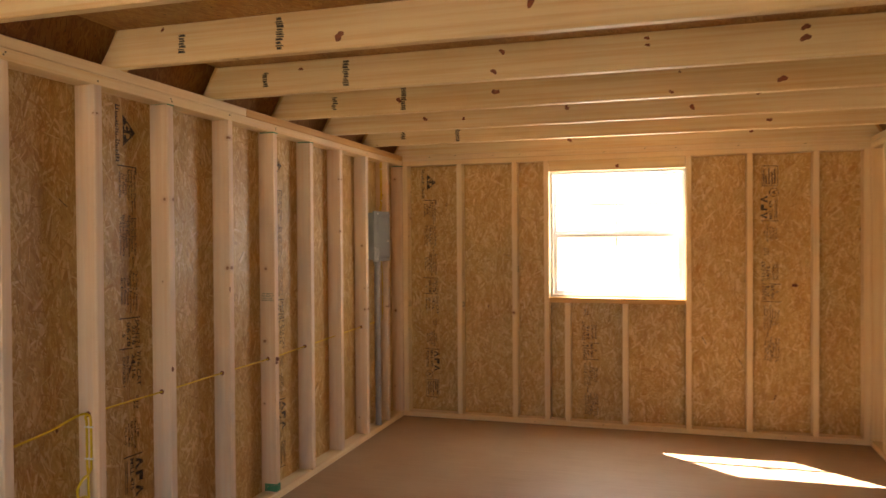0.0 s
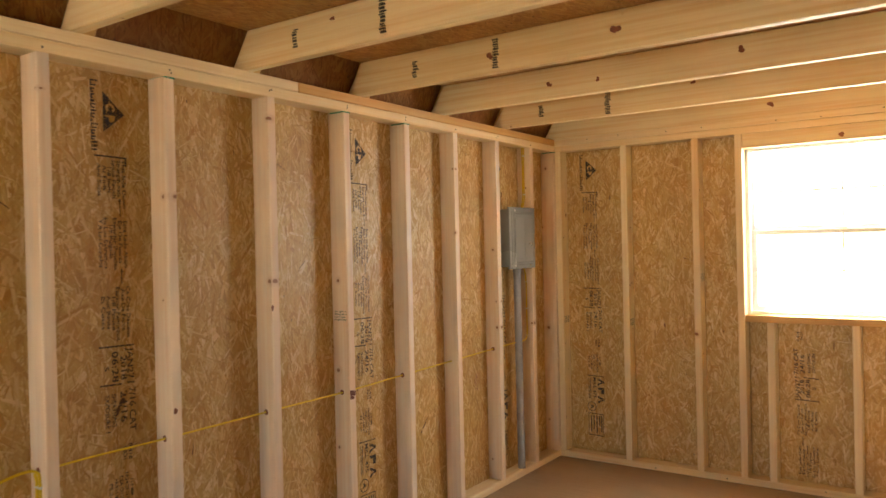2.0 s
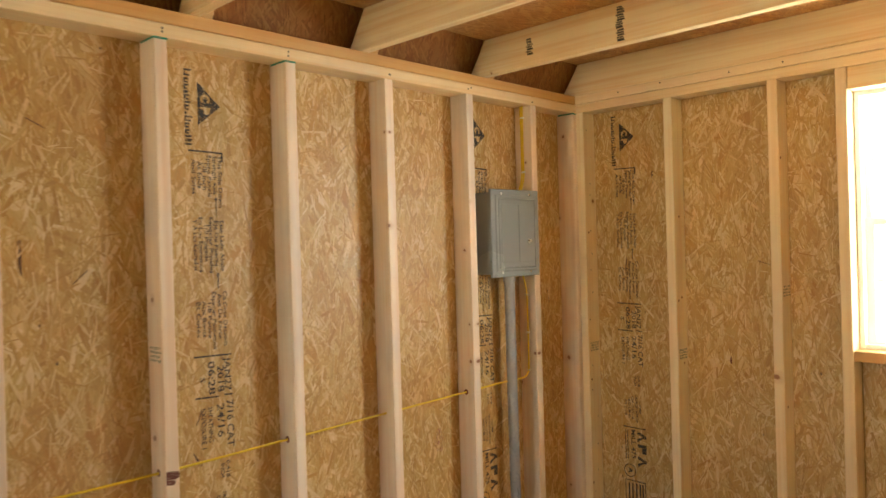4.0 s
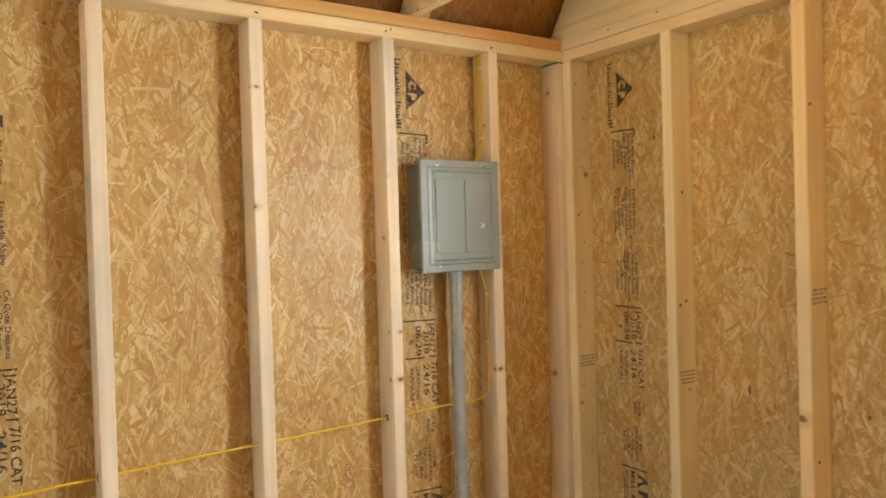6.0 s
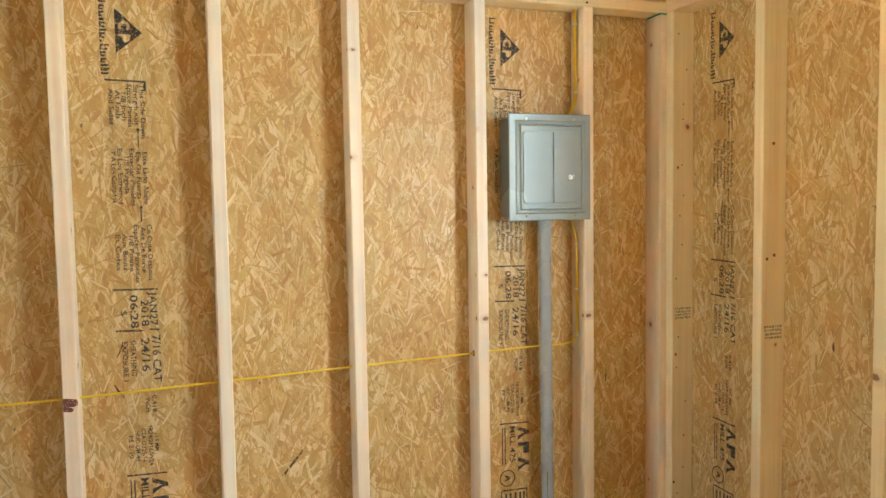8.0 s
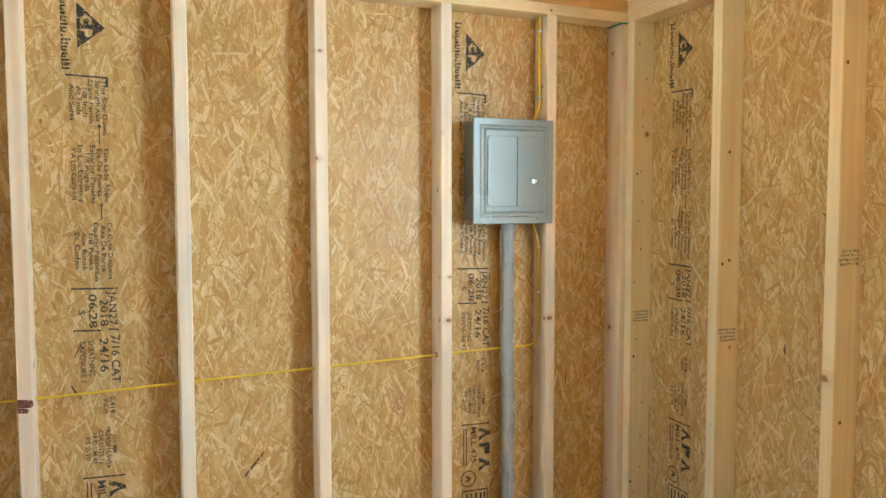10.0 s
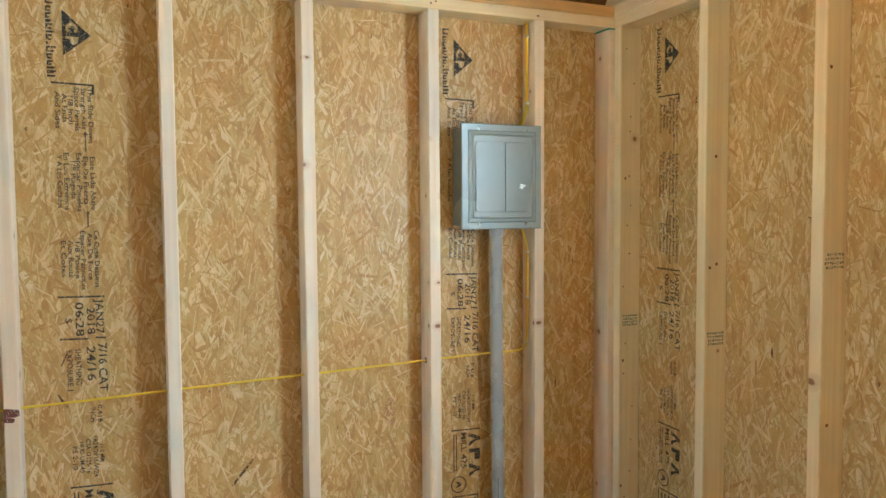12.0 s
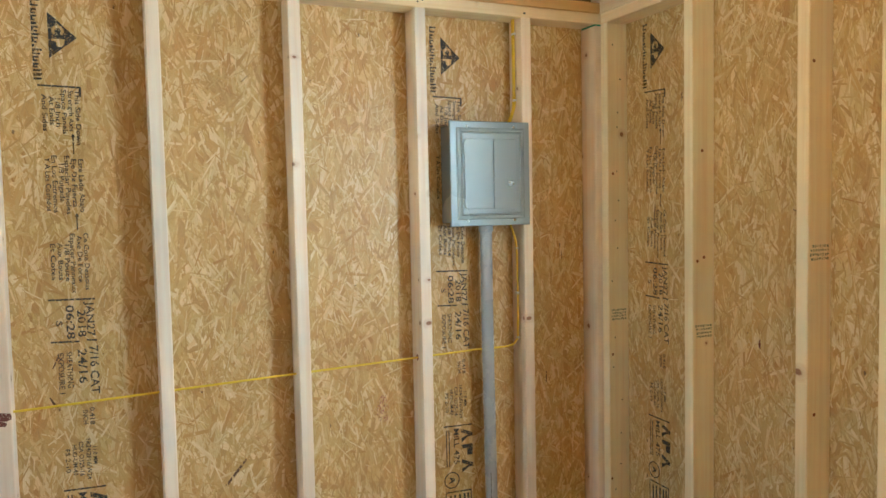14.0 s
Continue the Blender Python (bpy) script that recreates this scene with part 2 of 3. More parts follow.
STAPLE = plain_material("white_staple_plastic", rgb(0.85, 0.84, 0.8), 0.5, 0.0, 0.04, 40.0)
VINYL = plain_material("white_vinyl", rgb(0.82, 0.86, 0.9), 0.4, 0.0, 0.03, 12.0, 0.02)
SIDING = plain_material("painted_siding", rgb(0.5, 0.45, 0.38), 0.7, 0.0, 0.08, 6.0)
GROUND = plain_material("dry_ground", rgb(0.42, 0.38, 0.3), 0.9, 0.0, 0.12, 0.7, 0.3)
INK = ink_material("black_ink", rgb(0.05, 0.042, 0.036), 0.31)
STAMP_INK = ink_material("grey_green_stamp_ink", rgb(0.15, 0.2, 0.16), 0.4)
GREEN = ink_material("green_marker", rgb(0.03, 0.3, 0.17), 0.3)
NAIL = plain_material("dark_nail_head", rgb(0.1, 0.085, 0.075), 0.45, 0.6, 0.1, 80.0)
RUST = ink_material("rust_stain", rgb(0.15, 0.035, 0.018), 0.3)
KNOT = plain_material("dark_knot", rgb(0.3, 0.085, 0.03), 0.55, 0.0, 0.2, 60.0)
PINK = ink_material("red_chalk", rgb(0.5, 0.16, 0.12), 0.52)
BOX_GREY = plain_material("grey_box_plastic", rgb(0.5, 0.51, 0.55), 0.45)
GLASS = glass_material("window_glass")


# ---- building help ----
def mesh_of(bm, name, material, smooth=False):
    me = bpy.data.meshes.new(name)
    bm.to_mesh(me)
    bm.free()
    me.materials.append(material)
    if smooth:
        for f in me.polygons:
            f.use_smooth = True
    return me


def box_into(bm, x0, y0, z0, x1, y1, z1, bevel=0.0, segments=1):
    made = bmesh.ops.create_cube(bm, size=1.0, matrix=Matrix.LocRotScale(
        ((x0 + x1) / 2, (y0 + y1) / 2, (z0 + z1) / 2), None, (abs(x1 - x0), abs(y1 - y0), abs(z1 - z0))))
    if bevel:
        edges = {e for v in made["verts"] for e in v.link_edges}
        bmesh.ops.bevel(bm, geom=list(edges), offset=bevel, segments=segments, affect="EDGES", profile=0.5)
    return bm


def boxes(*specs, bevel=0.0, segments=1):
    bm = bmesh.new()
    for s in specs:
        box_into(bm, *s, bevel=bevel, segments=segments)
    return bm


def link(name, me, parent=None, m=None, label=""):
    ob = new(name, me)
    if parent is not None:
        ob.parent = parent
    if m is not None:
        ob.matrix_basis = m
    if label:
        tagged(ob, label)
    return ob


def part(name, bm, material, parent, label="", m=None, smooth=False):
    return link(name, mesh_of(bm, name, material, smooth), parent, m, label)


def structure(name, bm, material, label, m=None):
    ob = link(name, mesh_of(bm, name, material), None, m)
    return tagged(ob, label, name.split("_")[0], kind="structure")


BOARDS = {}


def board(name, wide, deep, long, material, parent, m, label=""):
    """A sawn board with eased edges: wide along x, deep along y, its length along z from 0."""
    key = (round(wide, 4), round(deep, 4), round(long, 4), material.name)
    if key not in BOARDS:
        BOARDS[key] = mesh_of(boxes((-wide / 2, -deep / 2, 0, wide / 2, deep / 2, long), bevel=0.0025), name, material)
    return link(name, BOARDS[key], parent, m, label)


def tube(points, radius, sides=8):
    """A round tube along a smooth line of points."""
    pts = [Vector(p) for p in points]
    fine = []
    for i in range(len(pts) - 1):
        a, b, c, d = pts[max(i - 1, 0)], pts[i], pts[i + 1], pts[min(i + 2, len(pts) - 1)]
        for k in range(6):
            t = k / 6
            fine.append(0.5 * (2 * b + (c - a) * t + (2 * a - 5 * b + 4 * c - d) * t * t + (3 * b - a - 3 * c + d) * t ** 3))
    fine.append(pts[-1])
    bm = bmesh.new()
    rings, turn, old = [], None, None
    for i, p in enumerate(fine):
        way = (fine[min(i + 1, len(fine) - 1)] - fine[max(i - 1, 0)]).normalized()
        turn = way.to_track_quat("Z", "Y") if turn is None else old.rotation_difference(way) @ turn
        old = way
        rings.append([bm.verts.new(p + turn @ Vector((radius * math.cos(a), radius * math.sin(a), 0)))
                      for a in (2 * math.pi * k / sides for k in range(sides))])
    for r, s in zip(rings, rings[1:]):
        for k in range(sides):
            bm.faces.new((r[k], r[(k + 1) % sides], s[(k + 1) % sides], s[k]))
    bm.faces.new(list(reversed(rings[0])))
    bm.faces.new(rings[-1])
    return bm


def disc_into(bm, x, z, rx, rz, y, wobble=0.0, sides=12):
    """A flat patch facing local -y."""
    ring = []
    for k in range(sides):
        a = 2 * math.pi * k / sides
        s = 1 + wobble * math.sin(3 * a + x * 40) + wobble * 0.6 * math.cos(5 * a + z * 30)
        ring.append(bm.verts.new((x + rx * s * math.cos(a), y, z + rz * s * math.sin(a))))
    bm.faces.new(ring)


def slab_into(bm, corners, y):
    bm.faces.new([bm.verts.new((x, y, z)) for x, z in corners])


def words_into(bm, text, x, z, length, size, y):
    """Lettering on a board: read downwards, its upper side towards +x; (x, z) is where its foot line begins."""
    cu = bpy.data.curves.new("letters", "FONT")
    cu.body, cu.size = text, size
    cu.resolution_u = 2
    cu.offset = size * 0.016
    ob = bpy.data.objects.new("letters", cu)
    me = bpy.data.meshes.new_from_object(ob)
    width = max([v.co.x for v in me.vertices] + [1e-6])
    stretch = length / width
    made = [bm.verts.new((x + v.co.y, y, z - v.co.x * stretch)) for v in me.vertices]
    for f in me.polygons:
        try:
            bm.faces.new([made[i] for i in f.vertices])
        except ValueError:
            pass
    bpy.data.objects.remove(ob)
    bpy.data.meshes.remove(me)
    bpy.data.curves.remove(cu)


# ---- the plan ----
WIDE, SOUTH = 3.383, -6.55          # inner faces of the sheathing: x 0 to WIDE, y SOUTH to 0
DEEP = 0.089                       # depth of the studs
STUD_TOP, PLATE_TOP = 1.92, 1.998
WEST_STUDS = [-0.096, -0.403, -0.797, -1.21, -1.615, -2.028, -2.446, -2.881, -3.29, -3.69, -4.1, -4.506, -4.913, -5.319, -5.726, -6.132, -6.43]
NORTH_STUDS = [0.108, 0.538, 0.96, 1.197, 2.177, 2.568, 2.975, 3.275]
WIN_X0, WIN_X1, WIN_Z0, WIN_Z1 = 1.216, 2.158, 0.93, 1.84
JOIST_YS = [-0.7, -1.31, -1.925, -2.545, -3.185] + [-3.8 - 0.61 * k for k in range(5)]
JOIST_DEEP = 0.14

ground = structure("ground", boxes((-150, -150, -0.5, 150, 150, -0.25)), GROUND, "pale dry ground that the shed stands on")
floor = structure("floor", boxes((-0.03, SOUTH - 0.03, -0.2, WIDE + 0.03, 0.03, 0.0)), FLOOR, "smooth brown wood-panel floor with a dull sheen")


def wall(name, label, m, length, openings=()):
    """Outer siding of a wall that runs along its local x; its inner side faces local -y."""
    xs = [-0.03] + [v for o in openings for v in (o[0], o[1])] + [length + 0.03]
    specs = []
    for i in range(0, len(xs), 2):
        specs.append((xs[i], 0.0125, -0.25, xs[i + 1], 0.03, 2.05))
    for x0, x1, z0, z1 in openings:
        if z0 > 0:
            specs.append((x0, 0.0125, -0.25, x1, 0.03, z0))
        specs.append((x0, 0.0125, z1, x1, 0.03, 2.05))
    return structure(name, boxes(*specs), SIDING, label, m)


def strands(parent, wide, tall, seed):
    """Surface strands of a board: thin splinters of three sizes, mostly upright, overlapping at slight tilts."""
    rng = np.random.default_rng(seed)
    verts, uvs, count = [], [], 0
    for per_m2, w0, w1, l0, l1, low in ((520, 0.011, 0.026, 0.06, 0.125, 0.0003), (1100, 0.005, 0.013, 0.045, 0.11, 0.0007), (1700, 0.0018, 0.005, 0.025, 0.085, 0.001)):
        k = int(per_m2 * wide * tall)
        w, l = rng.uniform(w0, w1, k), rng.uniform(l0, l1, k)
        a = np.where(rng.random(k) < 0.2, rng.uniform(-1.5, 1.5, k), rng.normal(0.0, 0.52, k))
        cx, cz = rng.uniform(-wide / 2, wide / 2, k), rng.uniform(0, tall, k)
        high = low + rng.uniform(0, 0.0004, k)
        tilt_u, tilt_v = rng.uniform(-0.004, 0.004, k), rng.uniform(-0.012, 0.012, k)
        taper = rng.uniform(0.55, 1.0, (2, k))
        u = np.stack([-l / 2, -l / 2 + rng.uniform(-0.2, 0.6, k) * w, -l / 6, l / 5, l / 2 + rng.uniform(-0.6, 0.2, k) * w, l / 2, l / 6, -l / 5])
        v = np.stack([-w / 2 * taper[0], w / 2 * taper[0], w / 2 * rng.uniform(0.85, 1.1, k), w / 2 * rng.uniform(0.85, 1.1, k),
                         w / 2 * taper[1], -w / 2 * taper[1], -w / 2 * rng.uniform(0.85, 1.1, k), -w / 2 * rng.uniform(0.85, 1.1, k)])
        x = np.clip(cx + u * np.sin(a) + v * np.cos(a), -wide / 2 + 0.002, wide / 2 - 0.002)
        z = np.clip(cz + u * np.cos(a) - v * np.sin(a), 0.0, tall)
        y = -(high + u * tilt_u + v * tilt_v)
        verts.append(np.stack([x, y, z], -1).transpose(1, 0, 2).reshape(-1, 3))
        uvs.append(np.stack([u + rng.uniform(0, 50, k), v + rng.uniform(0, 50, k)], -1).transpose(1, 0, 2).reshape(-1, 2))
        count += k
    me = bpy.data.meshes.new("surface_strands")
    me.from_pydata(np.concatenate(verts).tolist(), [], np.arange(count * 8)[::-1].reshape(count, 8).tolist())
    layer = me.uv_layers.new(name="lay")
    order = np.arange(count * 8)[::-1]
    layer.data.foreach_set("uv", np.concatenate(uvs)[order].astype(np.float32).ravel())
    me.materials.append(STRANDS)
    tagged(link("surface_strands", me, parent), "overlapping golden wood strands of the board's face", kind="stuff")


def panel(parent, x0, x1, z0=0.0, z1=PLATE_TOP, seed=0):
    bm = boxes((x0 - (x0 + x1) / 2 + 0.0015, 0.0, 0.0, x1 - (x0 + x1) / 2 - 0.0015, 0.0115, z1 - z0))
    ob = part("osb_panel", bm, OSB, parent, m=Matrix.Translation(((x0 + x1) / 2, 0, z0)))
    if seed:
        strands(ob, x1 - x0 - 0.003, z1 - z0, seed)
    return ob


def stud(parent, x, z0=0.038, z1=STUD_TOP, name="stud", lean=0.0, material=PINE):
    m = pose(x, -DEEP / 2, z0, 0, lean, 0)
    return board(name, 0.038, DEEP, z1 - z0, material, parent, m)


def plate(parent, name, x0, x1, z, material=PINE):
    """A flat 2x4 along the wall; its length along local z is laid along x."""
    m = Matrix.Translation((x0, -DEEP / 2, z + 0.019)) @ pose(0, 0, 0, 0, 90, 0)
    return board(name, 0.038, DEEP, x1 - x0, material, parent, m)


def nails(parent, spots, y, radius=0.0035):
    """Nail heads on a board's face, in the wall's own x and z."""
    for x, z in spots:
        bm = bmesh.new()
        bmesh.ops.create_cone(bm, cap_ends=True, segments=8, radius1=radius, radius2=radius * 0.7, depth=0.0016,
                              matrix=pose(x, y, z, 90))
        part("nail_head", bm, NAIL, parent)


def marking(parent_panel, x, z, flipped=False, top=9.0, bottom=-9.0):
    """The mill's printing on a panel: x, z of the triangle's tip on the panel. Only what lies between bottom and top is kept."""
    bm = bmesh.new()
    y = -0.0019

    def line(x0, x1, dz, thick=0.0035):
        slab_into(bm, [(x0, dz), (x1, dz - 0.003), (x1, dz - 0.003 - thick), (x0, dz - thick)], y)

    def letters(text, dx, dz, end, size):
        words_into(bm, text, dx, dz, dz - end, size, y)

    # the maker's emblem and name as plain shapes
    def loop(points):
        vs = [bm.verts.new((px, y, pz)) for px, pz in points]
        return [bm.edges.new((p, q)) for p, q in zip(vs, vs[1:] + vs[:1])]

    emblem = loop([(-0.072, 0.066), (-0.05, 0.047), (-0.026, 0.022), (0.0, 0.0), (-0.026, -0.022), (-0.05, -0.042), (-0.072, -0.06)])
    hook = [(0.016, 0.7 + 0.61 * k) for k in range(9)] + [(0.008, 5.58 - 0.61 * k) for k in range(9)]
    emblem += loop([(-0.048 + r * math.sin(q), 0.016 - r * math.cos(q)) for r, q in hook])
    emblem += loop([(b, -c) for c, b in ((0.006, -0.065), (0.013, -0.065), (0.013, -0.053), (0.023, -0.053), (0.029, -0.047), (0.027, -0.039), (0.021, -0.033), (0.006, -0.031))])
    bmesh.ops.triangle_fill(bm, edges=emblem, use_beauty=True, normal=(0, -1, 0))
    for k, (dz, tall, drop) in enumerate([(0.1, 0.024, 0.02), (0.074, 0.015, 0.015), (0.056, 0.015, 0.016), (0.037, 0.014, 0.008), (0.026, 0.018, 0.016),
                                          (0.006, 0.02, 0.006), (-0.004, 0.015, 0.016), (-0.024, 0.006, 0.008), (-0.036, 0.024, 0.016),
                                          (-0.056, 0.015, 0.015), (-0.075, 0.015, 0.013), (-0.092, 0.022, 0.006), (-0.102, 0.022, 0.009), (-0.115, 0.02, 0.006)]):
        slab_into(bm, [(-0.113, dz), (-0.113 + tall, dz), (-0.113 + tall, dz - 0.0055), (-0.113, dz - 0.0055)], y)
        slab_into(bm, [(-0.113, dz - drop + 0.005), (-0.113 + tall * 0.8, dz - drop + 0.005), (-0.113 + tall * 0.8, dz - drop), (-0.113, dz - drop)], y)
        slab_into(bm, [(-0.113, dz - 0.0055), (-0.108, dz - 0.0055), (-0.108, dz - drop + 0.005), (-0.113, dz - drop + 0.005)], y)
    line(-0.105, 0.003, -0.133, 0.005)
    slab_into(bm, [(-0.001, -0.138), (0.004, -0.138), (0.004, -0.165), (-0.001, -0.165)], y)
    for text, dx, dz, end in [("This Side Down", -0.013, -0.145, -0.3), ("Strength Axis", -0.03, -0.147, -0.262), ("Space Panels", -0.047, -0.145, -0.27),
                              ("1/8 Inch", -0.063, -0.165, -0.25), ("At Ends", -0.078, -0.165, -0.245), ("And Sides", -0.096, -0.16, -0.262),
                              ("Este Lado Abajo", -0.012, -0.338, -0.49), ("Eje De Fuerza", -0.03, -0.338, -0.475), ("Espaciar Paneles", -0.047, -0.328, -0.495),
                              ("1/8 Pulgada", -0.062, -0.348, -0.46), ("En Los Extremos", -0.079, -0.328, -0.49), ("Y A Los Costados", -0.096, -0.336, -0.485),
                              ("Ce Cote Dessous", -0.008, -0.548, -0.712), ("Axe De Force", -0.025, -0.556, -0.69), ("Espacer Panneaux", -0.043, -0.548, -0.72),
                              ("1/8 Pouce", -0.058, -0.575, -0.685), ("Aux Bouts", -0.075, -0.575, -0.68), ("Et Cotes", -0.093, -0.575, -0.68)]:
        letters(text, dx, dz, end, 0.0185)
    for dz, end in [(-0.272, -0.326), (-0.496, -0.54)]:
        slab_into(bm, [(-0.024, dz), (-0.0205, dz), (-0.0205, end), (-0.024, end)], y)
        slab_into(bm, [(-0.028, dz - 0.006), (-0.022, dz + 0.004), (-0.016, dz - 0.006)], y)
    line(-0.106, 0.014, -0.733, 0.005)
    letters("JAN27", -0.01, -0.748, -0.846, 0.03)
    letters("2018", -0.033, -0.768, -0.846, 0.03)
    letters("06:28", -0.062, -0.752, -0.85, 0.03)
    letters("S", -0.088, -0.795, -0.812, 0.022)
    line(-0.104, -0.03, -0.853, 0.005)
    line(-0.012, 0.014, -0.853, 0.005)
    letters("7/16 CAT", -0.006, -0.873, -1.014, 0.032)
    letters("24/16", -0.036, -0.88, -0.98, 0.032)
    letters("SHEATHING", -0.066, -0.885, -0.99, 0.021)
    letters("EXPOSURE 1", -0.088, -0.887, -1.005, 0.021)
    letters("0.418", -0.013, -1.052, -1.103, 0.018)
    letters("INCH", -0.031, -1.058, -1.1, 0.018)
    letters("11.0 MM", -0.01, -1.165, -1.22, 0.017)
    letters("1R24/2F16/W24", -0.027, -1.14, -1.262, 0.017)
    letters("CSA O325-16", -0.046, -1.148, -1.25, 0.017)
    letters("HUD-UM-40", -0.063, -1.155, -1.245, 0.017)
    letters("PS 2-10", -0.081, -1.165, -1.235, 0.017)
    line(-0.09, 0.02, -1.283, 0.005)
    # the grading mark as plain blocks, with its ring
    for dz in (-1.3, -1.41):
        slab_into(bm, [(-0.022, dz), (0.022, dz - 0.018), (0.022, dz - 0.03), (-0.022, dz - 0.014)], y)
        slab_into(bm, [(-0.022, dz - 0.05), (-0.022, dz - 0.034), (0.022, dz - 0.03), (0.022, dz - 0.018)], y)
    slab_into(bm, [(-0.022, -1.358), (0.022, -1.358), (0.022, -1.372), (-0.022, -1.372)], y)
    slab_into(bm, [(0.0, -1.372), (0.022, -1.372), (0.022, -1.398), (0.0, -1.398)], y)
    letters("MILL 475", -0.052, -1.295, -1.425, 0.03)
    for dx in (-0.072, -0.082):
        slab_into(bm, [(dx, -1.3), (dx + 0.004, -1.3), (dx + 0.004, -1.43), (dx, -1.43)], y)
    ring = 20
    for k in range(ring):
        a, b = 2 * math.pi * k / ring, 2 * math.pi * (k + 1) / ring
        slab_into(bm, [(-0.062 + r * math.cos(q), -1.48 + r * math.sin(q)) for r, q in ((0.03, a), (0.03, b), (0.026, b), (0.026, a))], y)
    slab_into(bm, [(-0.075, -1.468), (-0.05, -1.475), (-0.05, -1.485), (-0.075, -1.492), (-0.065, -1.48)], y)
    line(-0.088, 0.014, -1.52, 0.005)
    line(-0.088, 0.014, -1.655, 0.005)
    for dx in (-0.088, 0.01):
        slab_into(bm, [(dx, -1.525), (dx + 0.004, -1.525), (dx + 0.004, -1.655), (dx, -1.655)], y)
    for dx, end in ((-0.072, -1.64), (-0.055, -1.62), (-0.036, -1.645), (-0.018, -1.6), (-0.004, -1.635)):
        slab_into(bm, [(dx, -1.535), (dx + 0.008, -1.535), (dx + 0.008, end), (dx, end)], y)
    keep = [f for f in bm.faces if not bottom < f.calc_center_median().z < top]
    bmesh.ops.delete(bm, geom=keep, context="FACES")
    turn = 180 if flipped else 0
    px, pz = parent_panel.matrix_basis.translation.x, parent_panel.matrix_basis.translation.z
    return part("printed_marking", bm, INK, parent_panel, "black mill printing sprayed on the board", pose(x - px, 0, z - pz, 0, turn, 0))


# west wall: its local x runs north, from the south-west corner
WEST = pose(0, 0, 0, 0, 0, 90)
wall_west = wall("wall_west", "unfinished framed wall of strand board between pale studs", WEST @ Matrix.Translation((SOUTH, 0, 0)), -SOUTH)
L = -SOUTH


def west_x(y):
    return y - SOUTH


seams = [0.0, west_x(-5.726), west_x(-4.506), west_x(-3.287), west_x(-2.018), west_x(-0.797), L]
west_panels = [panel(wall_west, a, b, seed=11 + k) for k, (a, b) in enumerate(zip(seams, seams[1:]))]
west_studs = {}
for y in WEST_STUDS:
    west_studs[y] = stud(wall_west, west_x(y), lean=random.uniform(-0.12, 0.12), material=WEST_PINE)
plate(wall_west, "bottom_plate", 0.0, L, 0.0)
plate(wall_west, "top_plate", 0.0, L, STUD_TOP)
joint = west_x(-2.3)
plate(wall_west, "upper_top_plate", 0.0, joint - 0.001, STUD_TOP + 0.0395, PINE)
plate(wall_west, "upper_top_plate", joint + 0.001, L - DEEP, STUD_TOP + 0.0395, AMBER_PINE)
marking(west_panels[5], west_x(-0.616), 1.784)
marking(west_panels[4], west_x(-1.809), 1.768)
marking(west_panels[3], west_x(-2.99), 1.79)

# north wall, with the window
wall_north = wall("wall_north", "framed gable wall of strand board with a window opening", Matrix.Identity(4), WIDE, [(WIN_X0, WIN_X1, WIN_Z0, WIN_Z1)])
n1 = panel(wall_north, 0.0, 0.958, seed=21)
panel(wall_north, 0.958, WIN_X0, seed=22)
n3 = panel(wall_north, WIN_X0, WIN_X1, 0.0, WIN_Z0, seed=23)
panel(wall_north, WIN_X0, WIN_X1, WIN_Z1, PLATE_TOP)
n5 = panel(wall_north, WIN_X1, WIDE, seed=24)
for x in NORTH_STUDS:
    stud(wall_north, x, lean=random.uniform(-0.12, 0.12) * (x > 1))
for x in (1.345, 1.75):
    stud(wall_north, x, 0.038, WIN_Z0 - 0.038, "cripple_stud")
plate(wall_north, "bottom_plate", DEEP, WIDE - DEEP, 0.0)
plate(wall_north, "top_plate", DEEP, WIDE - DEEP, STUD_TOP)
plate(wall_north, "upper_top_plate", 0.0, WIDE, STUD_TOP + 0.0395)
plate(wall_north, "window_sill_plate", WIN_X0, WIN_X1, WIN_Z0 - 0.038, AMBER_PINE)
board("window_header", STUD_TOP - WIN_Z1 - 0.001, 0.086, WIN_X1 - WIN_X0 - 0.001, JOIST_PINE, wall_north,
      Matrix.Translation((WIN_X0, -0.043, (STUD_TOP + WIN_Z1) / 2)) @ pose(0, 0, 0, 0, 90, 0))
marking(n1, 0.33, 1.795)
marking(n3, 1.456, -0.262, flipped=True, top=-0.3, bottom=-1.15)
marking(n5, 2.668, 0.18, flipped=True, top=-0.3)

# east wall
EAST = pose(WIDE, 0, 0, 0, 0, -90)
wall_east = wall("wall_east", "unfinished framed wall of strand board between pale studs", EAST, L)
for a, b in zip([0.0] + [0.797 + 1.2192 * k for k in range(5)], [0.797 + 1.2192 * k for k in range(5)] + [L]):
    if b > a:
        panel(wall_east, a, min(b, L))
for y in WEST_STUDS:
    stud(wall_east, -y)
plate(wall_east, "bottom_plate", 0.0, L, 0.0)
plate(wall_east, "top_plate", 0.0, L, STUD_TOP)
plate(wall_east, "upper_top_plate", DEEP, L, STUD_TOP + 0.0395)

